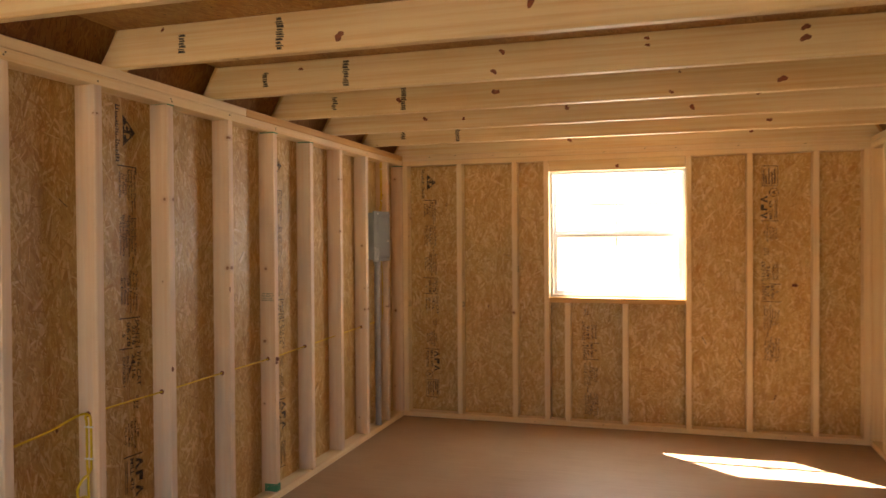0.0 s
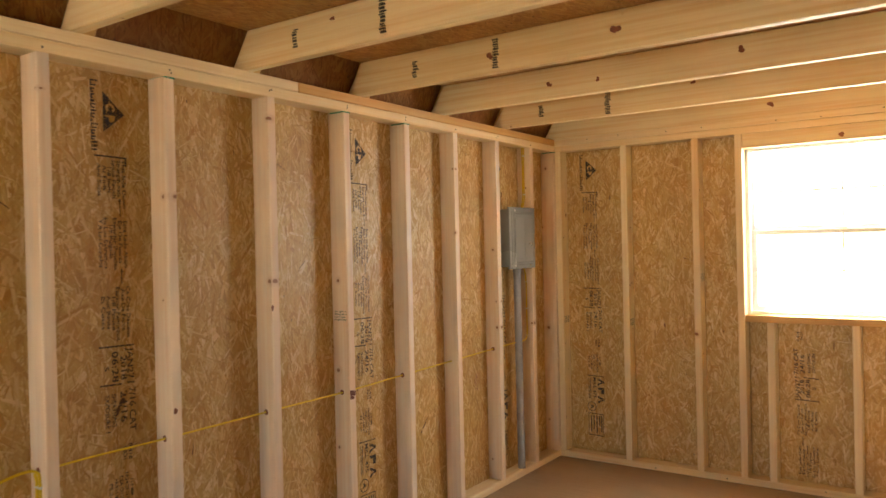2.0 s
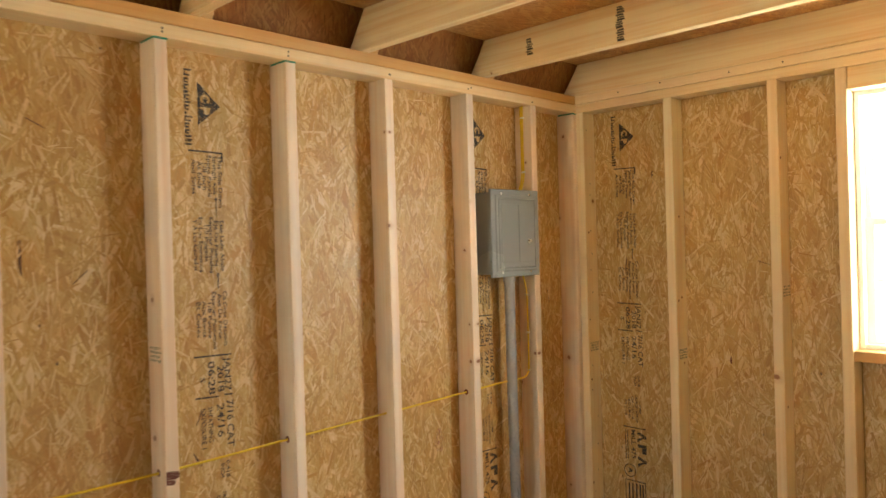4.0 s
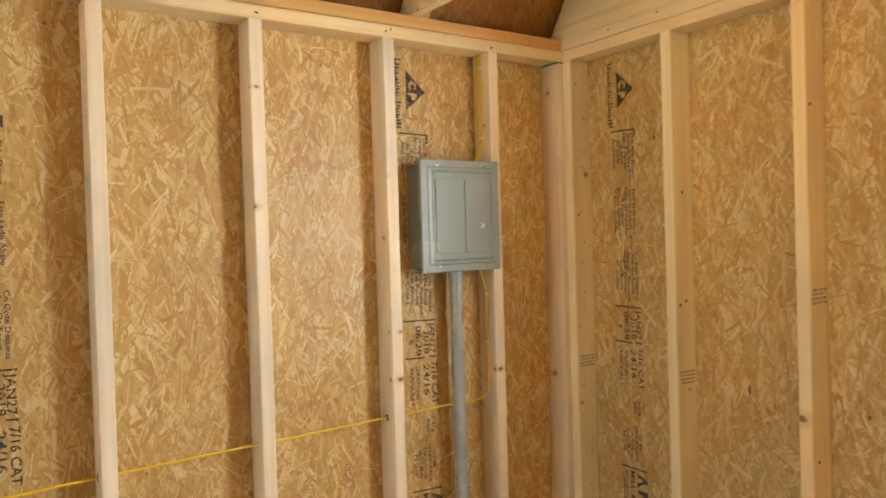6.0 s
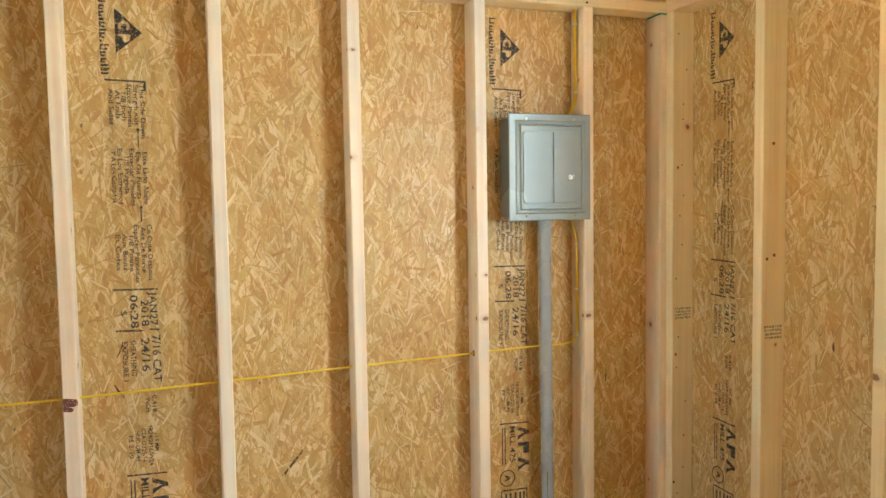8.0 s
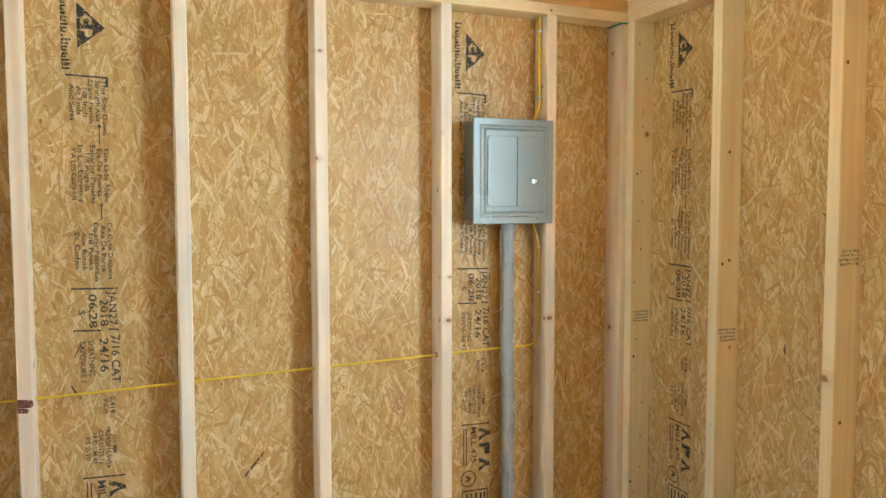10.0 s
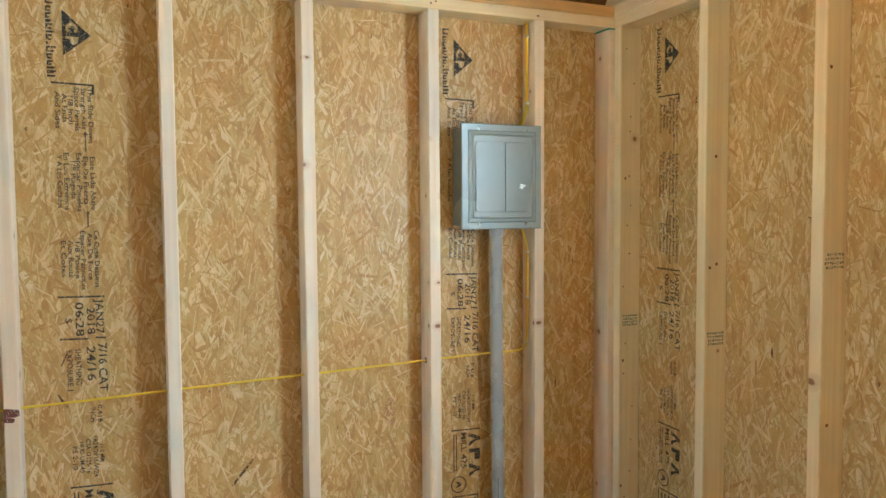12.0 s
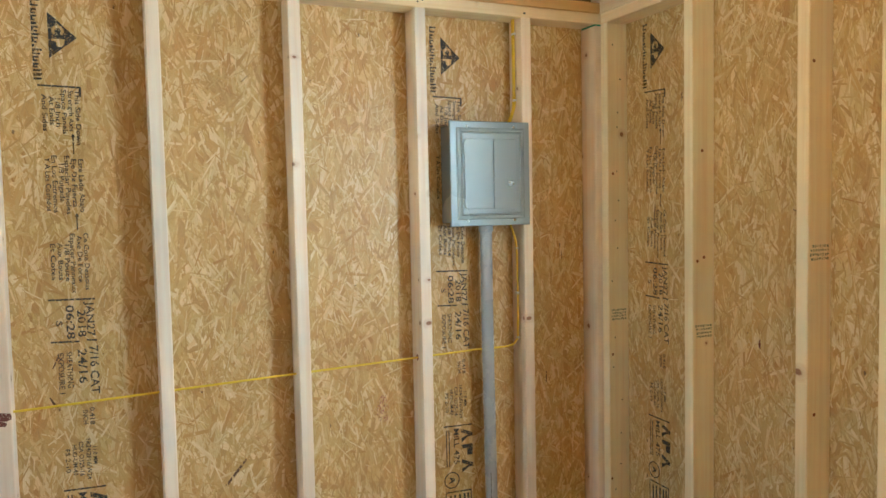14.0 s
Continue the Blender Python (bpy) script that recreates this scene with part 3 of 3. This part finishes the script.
# south wall, with an unseen doorway behind the walker, added to let in light
DOOR_X0, DOOR_X1 = 1.65, 3.05
wall_south = wall("wall_south", "framed end wall with an unseen open doorway added for light", pose(WIDE, SOUTH, 0, 0, 0, 180), WIDE, [(DOOR_X0, DOOR_X1, 0.0, 1.85)])
panel(wall_south, 0.0, DOOR_X0)
panel(wall_south, DOOR_X1, WIDE)
panel(wall_south, DOOR_X0, DOOR_X1, 1.85, PLATE_TOP)
for x in (0.108, 0.513, 0.92, 1.33, DOOR_X0 - 0.019, DOOR_X1 + 0.019, 3.275):
    stud(wall_south, x)
plate(wall_south, "bottom_plate", DEEP, DOOR_X0, 0.0)
plate(wall_south, "bottom_plate", DOOR_X1, WIDE - DEEP, 0.0)
plate(wall_south, "top_plate", DEEP, WIDE - DEEP, STUD_TOP)
plate(wall_south, "upper_top_plate", DEEP, WIDE - DEEP, STUD_TOP + 0.0395)

# loft deck above the joists, and the steep lower slopes of the roof
JOIST_TOP = PLATE_TOP + JOIST_DEEP
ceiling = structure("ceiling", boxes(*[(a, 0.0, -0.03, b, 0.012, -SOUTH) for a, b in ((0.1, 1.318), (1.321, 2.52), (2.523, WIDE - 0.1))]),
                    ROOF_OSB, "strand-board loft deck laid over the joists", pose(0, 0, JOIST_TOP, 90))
structure("roof_top", boxes((0.25, SOUTH - 0.1, 2.6, WIDE - 0.25, 0.1, 2.62)), ROOF_OSB, "strand-board upper roof above the loft")
structure("gable_north", boxes((-0.03, 0.0125, 2.05, WIDE + 0.03, 0.03, 2.62)), SIDING, "outer boards of the gable above the wall")
structure("gable_south", boxes((-0.03, SOUTH - 0.03, 2.05, WIDE + 0.03, SOUTH - 0.0125, 2.62)), SIDING, "outer boards of the gable above the doorway")


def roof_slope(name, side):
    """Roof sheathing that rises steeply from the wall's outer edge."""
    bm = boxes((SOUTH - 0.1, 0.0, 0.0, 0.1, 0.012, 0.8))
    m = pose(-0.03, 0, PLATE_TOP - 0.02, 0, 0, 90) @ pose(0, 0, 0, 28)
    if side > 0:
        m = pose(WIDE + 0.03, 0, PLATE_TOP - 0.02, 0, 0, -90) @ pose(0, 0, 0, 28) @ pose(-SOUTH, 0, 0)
    return structure(name, bm, SHADED_OSB, "strand-board underside of the steep roof slope, coloured dark for the eave's shade", m)


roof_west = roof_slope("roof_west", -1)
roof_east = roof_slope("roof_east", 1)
for k, y in enumerate(JOIST_YS + [-0.05]):
    for slope, x in ((roof_west, y + 0.038), (roof_east, -y - 0.038)):
        lx = x if slope is roof_west else x - L
        board("rafter", 0.038, 0.089, 0.78, AMBER_PINE, slope, pose(lx, -0.0455, 0.01))


# joists: built on their side, clipped at both ends by the roof's slope
def joist_mesh():
    bm = bmesh.new()
    lean = JOIST_DEEP * math.tan(radians(28))
    outline = [(0.012, 0.0), (WIDE - 0.012, 0.0), (WIDE - 0.03 - lean, JOIST_DEEP), (0.03 + lean, JOIST_DEEP)]
    front = [bm.verts.new((-(b - JOIST_DEEP / 2), -0.019, a)) for a, b in outline]
    face = bm.faces.new(front)
    made = bmesh.ops.extrude_face_region(bm, geom=[face])
    bmesh.ops.translate(bm, verts=[v for v in made["geom"] if isinstance(v, bmesh.types.BMVert)], vec=(0, 0.038, 0))
    bmesh.ops.recalc_face_normals(bm, faces=bm.faces)
    bmesh.ops.bevel(bm, geom=bm.edges[:], offset=0.003, segments=1, affect="EDGES")
    # length along z; the depth lies along x and the thickness along y
    return mesh_of(bm, "ceiling_joist", JOIST_PINE)


JOIST = joist_mesh()


def joist(y):
    """m lays local z along world x, local x downwards and local y northwards."""
    m = Matrix(((0, 0, 1, 0), (0, 1, 0, y), (-1, 0, 0, PLATE_TOP + JOIST_DEEP / 2), (0, 0, 0, 1)))
    ob = link("ceiling_joist", JOIST, None, m)
    return tagged(ob, "knotty pine ceiling joist resting on the top plates", "joist", "ceiling joists")


def joist_stamp(parent, x, tall=0.1):
    """A block of stamped writing that cannot be read, as short bars down the joist's face."""
    bm = bmesh.new()
    rng = random.Random(int(x * 1000))
    z = -tall / 2
    while z < tall / 2:
        step = rng.choice((0.007, 0.009, 0.012))
        w = rng.uniform(0.012, 0.024)
        off = rng.uniform(-0.004, 0.004)
        for q in range(2):
            bm.faces.new([bm.verts.new(v) for v in ((z, -0.0197, x + off), (z, -0.0197, x + off + w * 0.8), (z + step * 0.75, -0.0197, x + off + w), (z + step * 0.7, -0.0197, x + off))])
            off -= 0.008
        z += step
    part("stamp", bm, INK, parent, "black stamped mill mark")


def joist_knot(parent, x, drop, size):
    bm = bmesh.new()
    ring = []
    for k in range(14):
        a = 2 * math.pi * k / 14
        s = size * (0.85 + 0.25 * math.sin(2 * a + x * 9) + 0.13 * math.cos(3 * a + x * 31) + 0.08 * math.sin(5 * a + x * 17))
        ring.append(bm.verts.new((drop - JOIST_DEEP / 2 + s * math.cos(a), -0.0194, x + 1.15 * s * math.sin(a))))
    bm.faces.new(ring)
    part("knot", bm, KNOT, parent)


joists = [joist(y) for y in [-0.068] + JOIST_YS]

# ---- window ----
window = new("window_1")
tagged(window, "white vinyl single-hung window with slim glazing bars", "window", kind="structure")
window.location = ((WIN_X0 + WIN_X1) / 2, 0.0, WIN_Z0)
HALF, TALL = (WIN_X1 - WIN_X0) / 2 - 0.001, WIN_Z1 - WIN_Z0
MEET = 0.455
FRAME = 0.018
part("window_frame", boxes((-HALF, -0.02, 0, -HALF + FRAME, 0.055, TALL), (HALF - FRAME, -0.02, 0, HALF, 0.055, TALL),
                           (-HALF + FRAME, -0.02, 0, HALF - FRAME, 0.055, FRAME), (-HALF + FRAME, -0.02, TALL - FRAME, HALF - FRAME, 0.055, TALL), bevel=0.002), VINYL, window)


def sash(name, z0, z1, y, low, high, st):
    """A sash with stiles st wide; low and high are the heights of its rails."""
    w = HALF - FRAME
    s = part(name, boxes((-w, y - 0.006, z0, -w + st, y + 0.006, z1), (w - st, y - 0.006, z0, w, y + 0.006, z1),
                         (-w + st, y - 0.006, z0, w - st, y + 0.006, z0 + low), (-w + st, y - 0.006, z1 - high, w - st, y + 0.006, z1), bevel=0.0015), VINYL, window)
    mid = (z0 + z1) / 2
    part("glazing_bar", boxes((-0.004, y - 0.002, z0 + low, 0.004, y + 0.002, z1 - high)), VINYL, s)
    part("glazing_bar", boxes((-w + st, y - 0.0016, mid - 0.004, -0.004, y + 0.0016, mid + 0.004)), VINYL, s)
    part("glazing_bar", boxes((0.004, y - 0.0016, mid - 0.004, w - st, y + 0.0016, mid + 0.004)), VINYL, s)
    pane = part("pane", boxes((-w + st - 0.002, y + 0.003, z0 + low - 0.002, w - st + 0.002, y + 0.006, z1 - high + 0.002)), GLASS, s)
    pane.visible_shadow = False


sash("lower_sash", FRAME, MEET + 0.008, 0.018, 0.028, 0.026, 0.028)
sash("upper_sash", MEET - 0.006, TALL - FRAME, 0.032, 0.034, 0.014, 0.018)
part("sash_lock", boxes((-0.025, -0.006, MEET + 0.0085, 0.025, 0.018, MEET + 0.022), bevel=0.002), VINYL, window)

# ---- load centre on the west wall ----
BOX_Y0, BOX_Y1, BOX_Z0, BOX_Z1, BOX_X = -0.707, -0.404, 1.204, 1.557, 0.104
load_centre = new("breaker_panel")
tagged(load_centre, "grey painted steel breaker panel with a closed door between two studs", "breaker panel")
load_centre.location = (0, (BOX_Y0 + BOX_Y1) / 2, BOX_Z0)
W2, TALLB = (BOX_Y1 - BOX_Y0) / 2, BOX_Z1 - BOX_Z0


def front(u0, x0, z0, u1, x1, z1):
    return (x0, u0, z0, x1, u1, z1)


part("enclosure", boxes(front(-W2 + 0.012, 0.001, 0.012, W2 - 0.042, BOX_X - 0.012, TALLB - 0.012), bevel=0.003), STEEL, load_centre)


def dished_cover():
    """The cover: a folded rim, a raised step and a flat middle."""
    bm = bmesh.new()
    rings = [(0.0, -0.012), (0.0, -0.002), (0.003, 0.0), (0.022, 0.0), (0.026, 0.005), (0.035, 0.006), (0.038, 0.011), (0.0405, 0.0115), (0.0425, 0.009), (0.0435, 0.009)]
    loops = []
    for inset, out in rings:
        a, b = W2 - inset, TALLB - inset
        loops.append([bm.verts.new((BOX_X + out, u, z)) for u, z in ((-a, inset), (a, inset), (a, b), (-a, b))])
    for p, q in zip(loops, loops[1:]):
        for k in range(4):
            bm.faces.new((p[k], p[(k + 1) % 4], q[(k + 1) % 4], q[k]))
    bm.faces.new(loops[-1])
    bmesh.ops.recalc_face_normals(bm, faces=bm.faces)
    return bm


cover = part("cover", dished_cover(), STEEL, load_centre)
X1 = BOX_X + 0.0091


def leaf(u0, u1, r, out):
    """A thin pressed-steel leaf with its two corners on the u0 side rounded by r."""
    bm = bmesh.new()
    z0, z1 = 0.058, TALLB - 0.06
    line = [(u1, z0), (u1, z1)]
    line += [(u0 + r - r * math.sin(k * math.pi / 12), z1 - r + r * math.cos(k * math.pi / 12)) for k in range(7)]
    line += [(u0 + r - r * math.cos(k * math.pi / 12), z0 + r - r * math.sin(k * math.pi / 12)) for k in range(7)]
    rings = []
    for inset, x in ((0.0, X1 - 0.001), (0.0, X1 + out - 0.0012), (0.0014, X1 + out)):
        cu, cz = (u0 + u1) / 2, (z0 + z1) / 2
        fu, fz = 1 - 2 * inset / (u1 - u0), 1 - 2 * inset / (z1 - z0)
        rings.append([bm.verts.new((x, cu + (u - cu) * fu, cz + (z - cz) * fz)) for u, z in line])
    for p, q in zip(rings, rings[1:]):
        for k in range(len(line)):
            bm.faces.new((p[k], p[(k + 1) % len(line)], q[(k + 1) % len(line)], q[k]))
    bm.faces.new(rings[-1])
    bm.faces.new(rings[0][::-1])
    bmesh.ops.recalc_face_normals(bm, faces=bm.faces)
    return bm


part("door", leaf(-0.1055, 0.003, 0.011, 0.004), STEEL, cover, "hinged steel door")
part("door_strip", leaf(0.0055, 0.0945, 0.0008, 0.003), STEEL, cover)
latch = bmesh.new()
bmesh.ops.create_cone(latch, cap_ends=True, segments=16, radius1=0.009, radius2=0.0075, depth=0.007, matrix=pose(X1 + 0.006, 0.066, 0.143, 0, 90))
box_into(latch, X1 + 0.006, 0.071, 0.139, X1 + 0.0105, 0.079, 0.15, bevel=0.001)
part("latch", latch, SHINY, cover, "bright latch")
for u in (-W2 + 0.062, W2 - 0.062):
    for z in (0.018, TALLB - 0.018):
        bm = bmesh.new()
        bmesh.ops.create_uvsphere(bm, u_segments=10, v_segments=6, radius=0.0055, matrix=Matrix.Translation((BOX_X + 0.0005, u, z)) @ Matrix.Diagonal((0.5, 1, 1, 1)))
        part("screw", bm, SHINY, cover, smooth=True)
for z in (0.085, TALLB - 0.085):
    part("hinge", boxes(front(-0.1065, X1, z - 0.012, -0.1025, X1 + 0.005, z + 0.012), bevel=0.001), STEEL, cover)

# conduit
conduit = new("conduit")
tagged(conduit, "grey plastic conduit rising from the bottom plate into the breaker panel", "conduit")
conduit.location = (0.062, -0.557, 0.038)
part("pipe", tube([(0, 0.006, 0), (0, 0.003, 0.4), (0, 0, 0.8), (0, 0, 1.166)], 0.0213, 20), PVC, conduit, smooth=True)
bm = bmesh.new()
bmesh.ops.create_cone(bm, cap_ends=True, segments=20, radius1=0.0255, radius2=0.025, depth=0.03, matrix=Matrix.Translation((0, 0, 1.16)))
part("connector", bm, PVC, conduit, smooth=False)
bm = bmesh.new()
for z, tall in ((0.16, 0.14),):
    slab = [(0.0198, -0.0085, z), (0.0206, -0.0065, z), (0.0206, -0.0065, z + tall), (0.0198, -0.0085, z + tall)]
    bm.faces.new([bm.verts.new((x + 0.0012, y, q)) for x, y, q in slab])
part("printed_line", bm, INK, conduit)


# ---- cables ----
def cable(points, label, radius=0.0037):
    ob = link("electrical_cable", mesh_of(tube(points, radius), "electrical_cable", CABLE, True))
    return tagged(ob, label, "cable", "yellow cables")


def staple(parent, x, y, z, turn=0):
    bm = boxes((-0.0105, -0.0102, -0.004, 0.0075, 0.0, 0.004), bevel=0.002)
    part("staple", bm, STAPLE, parent, "white cable staple", pose(x, y, z, 0, 0, turn))


run = [(0.05, -3.3, 0.715), (0.045, -3.25, 0.735), (0.045, -2.87, 0.735), (0.043, -2.44, 0.737), (0.045, -2.03, 0.738), (0.044, -1.62, 0.747),
       (0.046, -1.21, 0.757), (0.045, -0.8, 0.766), (0.05, -0.6, 0.772), (0.048, -0.47, 0.772), (0.05, -0.436, 0.79), (0.05, -0.4285, 0.83), (0.05, -0.4285, 1.1), (0.05, -0.44, 1.17), (0.05, -0.46, 1.22)]
long_run = cable(run, "yellow cable threaded through holes in the studs")
for z in (0.8, 0.96, 1.12):
    staple(long_run, 0.05, -0.4225, z)
drop = cable([(0.05, -0.4285, 1.99), (0.05, -0.4285, 1.9), (0.05, -0.4285, 1.68), (0.05, -0.4285, 1.62), (0.05, -0.45, 1.56), (0.05, -0.47, 1.53)], "yellow cable stapled to a stud, coming down from the top plate")
for z in (1.87, 1.64):
    staple(drop, 0.05, -0.4225, z)
spare = cable([(0.04, -0.4282, 1.99), (0.04, -0.4282, 1.9), (0.041, -0.4282, 1.66), (0.04, -0.434, 1.6), (0.042, -0.458, 1.55), (0.045, -0.475, 1.52)], "yellow cable running beside its twin down a stud")
south_run = cable([(0.045, -4.1, 0.69), (0.045, -3.7, 0.7), (0.045, -3.5, 0.715), (0.045, -3.36, 0.74), (0.055, -3.32, 0.735), (0.058, -3.3125, 0.7), (0.058, -3.3125, 0.56), (0.064, -3.33, 0.53), (0.078, -3.375, 0.522), (0.086, -3.41, 0.495), (0.084, -3.4, 0.465), (0.076, -3.36, 0.455), (0.07, -3.345, 0.43)],
                  "yellow cable looping down a stud to an outlet box", 0.0045)
for z in (0.69, 0.575):
    staple(south_run, 0.058, -3.3065, z)
twin = cable([(0.045, -3.25, 0.738), (0.036, -3.31, 0.728), (0.04, -3.3125, 0.7), (0.04, -3.3125, 0.56), (0.05, -3.32, 0.52), (0.06, -3.33, 0.47), (0.062, -3.33, 0.43)], "yellow cable stapled beside its twin on a stud", 0.0045)
for z in (0.69, 0.575):
    staple(twin, 0.04, -3.3065, z)

outlet = new("outlet_box")
tagged(outlet, "pale grey plastic outlet box nailed to a stud", "outlet box")
outlet.location = (0.07, -3.34, 0.385)
part("shell", boxes((-0.04, -0.03, -0.05, 0.034, 0.0295, -0.046), (-0.04, -0.03, 0.046, 0.034, 0.0295, 0.05), (-0.04, -0.03, -0.046, 0.034, -0.027, 0.046),
                    (-0.04, 0.0265, -0.046, 0.034, 0.0295, 0.046), (-0.04, -0.027, -0.046, -0.037, 0.0265, 0.046), bevel=0.0008), BOX_GREY, outlet)

# knots and mill stamps on the joists: north to south, x along the joist and the drop from its top edge
JOIST_KNOTS = {0: [(1.367, 0.075, 0.016), (2.581, 0.07, 0.012)],
               1: [(1.146, 0.03, 0.011), (2.619, 0.09, 0.014)],
               2: [(0.682, 0.075, 0.013), (0.916, 0.085, 0.01), (1.51, 0.055, 0.014), (2.17, 0.09, 0.015), (2.499, 0.035, 0.012)],
               3: [(0.744, 0.076, 0.014), (1.245, 0.066, 0.017), (2.063, 0.118, 0.01), (2.528, 0.09, 0.018), (2.1, 0.03, 0.006)],
               4: [(0.52, 0.036, 0.009), (1.414, 0.032, 0.012), (1.379, 0.108, 0.012), (1.974, 0.024, 0.009), (1.976, 0.05, 0.008), (2.523, 0.03, 0.014), (2.522, 0.068, 0.016)],
               5: [(0.995, 0.098, 0.017), (1.643, 0.05, 0.014), (0.3, 0.016, 0.008)]}
JOIST_STAMPS = {1: [0.32, 0.702], 3: [0.385, 0.766], 4: [0.343, 0.727], 5: [0.376, 0.767]}
for k, spots in JOIST_KNOTS.items():
    for x, drop_down, size in spots:
        joist_knot(joists[k], x, drop_down, size)
for k, spots in JOIST_STAMPS.items():
    for i, x in enumerate(spots):
        joist_stamp(joists[k], x, 0.06 if i == 0 else 0.11)


# ---- marks on the framing ----
def face_patch(name, parent, x, z, rx, rz, material, y=-DEEP - 0.0006, label=""):
    """A small stain or knot on a front face, in the wall's own x and z."""
    bm = bmesh.new()
    disc_into(bm, x, z, rx, rz, y, 0.1, 14)
    part(name, bm, material, parent, label)


def side_patch(name, parent, x, depth, z, r_deep, r_z, material):
    """A small patch on the side of a stud that looks along the wall: x is that side's plane."""
    bm = bmesh.new()
    ring = [bm.verts.new((x, -depth + r_deep * math.cos(a), z + r_z * math.sin(a))) for a in (2 * math.pi * k / 12 for k in range(12))]
    bm.faces.new(ring)
    part(name, bm, material, parent)


def side_stamp(parent, x, z, deep0=0.012, deep1=0.076, rows=4, tall=0.045):
    """Lumber grade stamp that cannot be read: rows of short bars on a stud's side."""
    bm = bmesh.new()
    rng = random.Random(int(z * 1000 + x * 77))
    for r in range(rows):
        d = deep0
        top_z = z + tall / 2 - r * tall / rows
        while d < deep1:
            w = rng.uniform(0.004, 0.009)
            h = tall / rows * rng.uniform(0.45, 0.75)
            bm.faces.new([bm.verts.new((x, -q, v)) for q, v in ((d, top_z), (d + w, top_z), (d + w, top_z - h), (d, top_z - h))])
            d += w + rng.uniform(0.002, 0.004)
    part("grade_stamp", bm, STAMP_INK, parent, "faint grey-green lumber grade stamp")


for y, z in ((-0.797, 0.766), (-1.21, 0.757), (-1.615, 0.747), (-2.028, 0.739), (-2.446, 0.737), (-2.881, 0.735), (-3.29, 0.735)):
    side_patch("drilled_hole", wall_west, west_x(y) - 0.0197, 0.045, z, 0.011, 0.011, KNOT)
stain = bmesh.new()
for z0, z1, a, b in ((0.727, 0.75, -0.0188, 0.0186), (0.713, 0.7265, -0.0188, 0.007)):
    slab_into(stain, [(west_x(-2.028) + a, z0), (west_x(-2.028) + b * 0.4, z0 - 0.003), (west_x(-2.028) + b, z0 + 0.002), (west_x(-2.028) + b, z1 - 0.006), (west_x(-2.028) + a * 0.2, z1 - 0.002), (west_x(-2.028) + a, z1)], -DEEP - 0.0006)
part("stain", stain, RUST, wall_west, "dark rust-red stain on a stud")
face_patch("dark_knot", wall_west, west_x(-2.462), 1.13, 0.006, 0.012, KNOT)
face_patch("dark_knot", wall_west, west_x(-2.888), 0.828, 0.008, 0.01, KNOT)
face_patch("dark_knot", wall_north, 1.7, 1.868, 0.013, 0.013, KNOT, -0.0868)
for y in (-2.028, -2.881, -0.096, -1.615):
    bm = boxes((west_x(y) - 0.0198, -DEEP - 0.0008, STUD_TOP - 0.006, west_x(y) + 0.0198, -0.01, STUD_TOP - 0.0005))
    part("marker_line", bm, GREEN, wall_west, "green marker line at the stud's top")
bm = boxes((west_x(-2.028) - 0.0198, -DEEP - 0.0008, 0.045, west_x(-2.028) + 0.0198, -0.02, 0.085))
part("marker_patch", bm, GREEN, wall_west, "green paint on the stud's foot")
rng = random.Random(4)
nails(wall_west, [(west_x(y + rng.uniform(-0.01, 0.01)), STUD_TOP + rng.uniform(0.012, 0.028)) for y in WEST_STUDS[1:10] for k in range(2)], -DEEP - 0.0006)
nails(wall_north, [(x + rng.uniform(-0.012, 0.012), STUD_TOP + 0.04 + rng.uniform(0.008, 0.03)) for x in (0.3, 0.5, 0.8, 1.0, 1.4, 1.6, 1.9, 2.1, 2.5, 2.9)], -DEEP - 0.0006)
nails(wall_north, [(x + rng.uniform(-0.01, 0.01), rng.uniform(0.01, 0.03)) for x in (0.7, 1.1, 1.6, 2.0, 2.4, 2.8)], -DEEP - 0.0006)
side_stamp(wall_north, 0.538 + 0.0197, 0.86)
side_stamp(wall_north, 0.96 + 0.0197, 1.13)
side_stamp(wall_north, 0.108 + 0.0197, 0.86)
side_stamp(wall_west, west_x(-2.028) - 0.0197, 1.06)
face_patch("chalk_smear", west_panels[4 + 1], west_x(-0.93) - west_panels[5].matrix_basis.translation.x, 0.595, 0.022, 0.05, PINK, -0.0019)
face_patch("loose_flake", n1, 0.741 - n1.matrix_basis.translation.x, 0.845, 0.004, 0.015, RUST, -0.0019)
face_patch("loose_flake", n5, 2.861 - n5.matrix_basis.translation.x, 1.03, 0.02, 0.012, RUST, -0.0019)
for k in range(16):
    side_patch("nail_head", wall_north, 0.108 + 0.0196, rng.uniform(0.03, 0.075), 0.2 + 0.11 * k + rng.uniform(-0.03, 0.03), 0.0028, 0.0028, NAIL)
for depth, z in ((0.067, 1.379), (0.073, 0.715), (0.08, 0.25)):
    side_patch("knot", wall_north, 0.108 + 0.0196, depth, z, 0.0045, 0.0055, KNOT)
for x, depth, z in ((0.538, 0.043, 1.096), (0.538, 0.05, 1.43), (0.538, 0.07, 1.085), (0.96, 0.072, 1.629), (0.96, 0.062, 0.7)):
    side_patch("knot", wall_north, x + 0.0196, depth, z, 0.0055, 0.005, KNOT)
face_patch("loose_flake", west_panels[2], west_x(-3.41) - west_panels[2].matrix_basis.translation.x, 0.7, 0.007, 0.012, RUST, -0.0019)
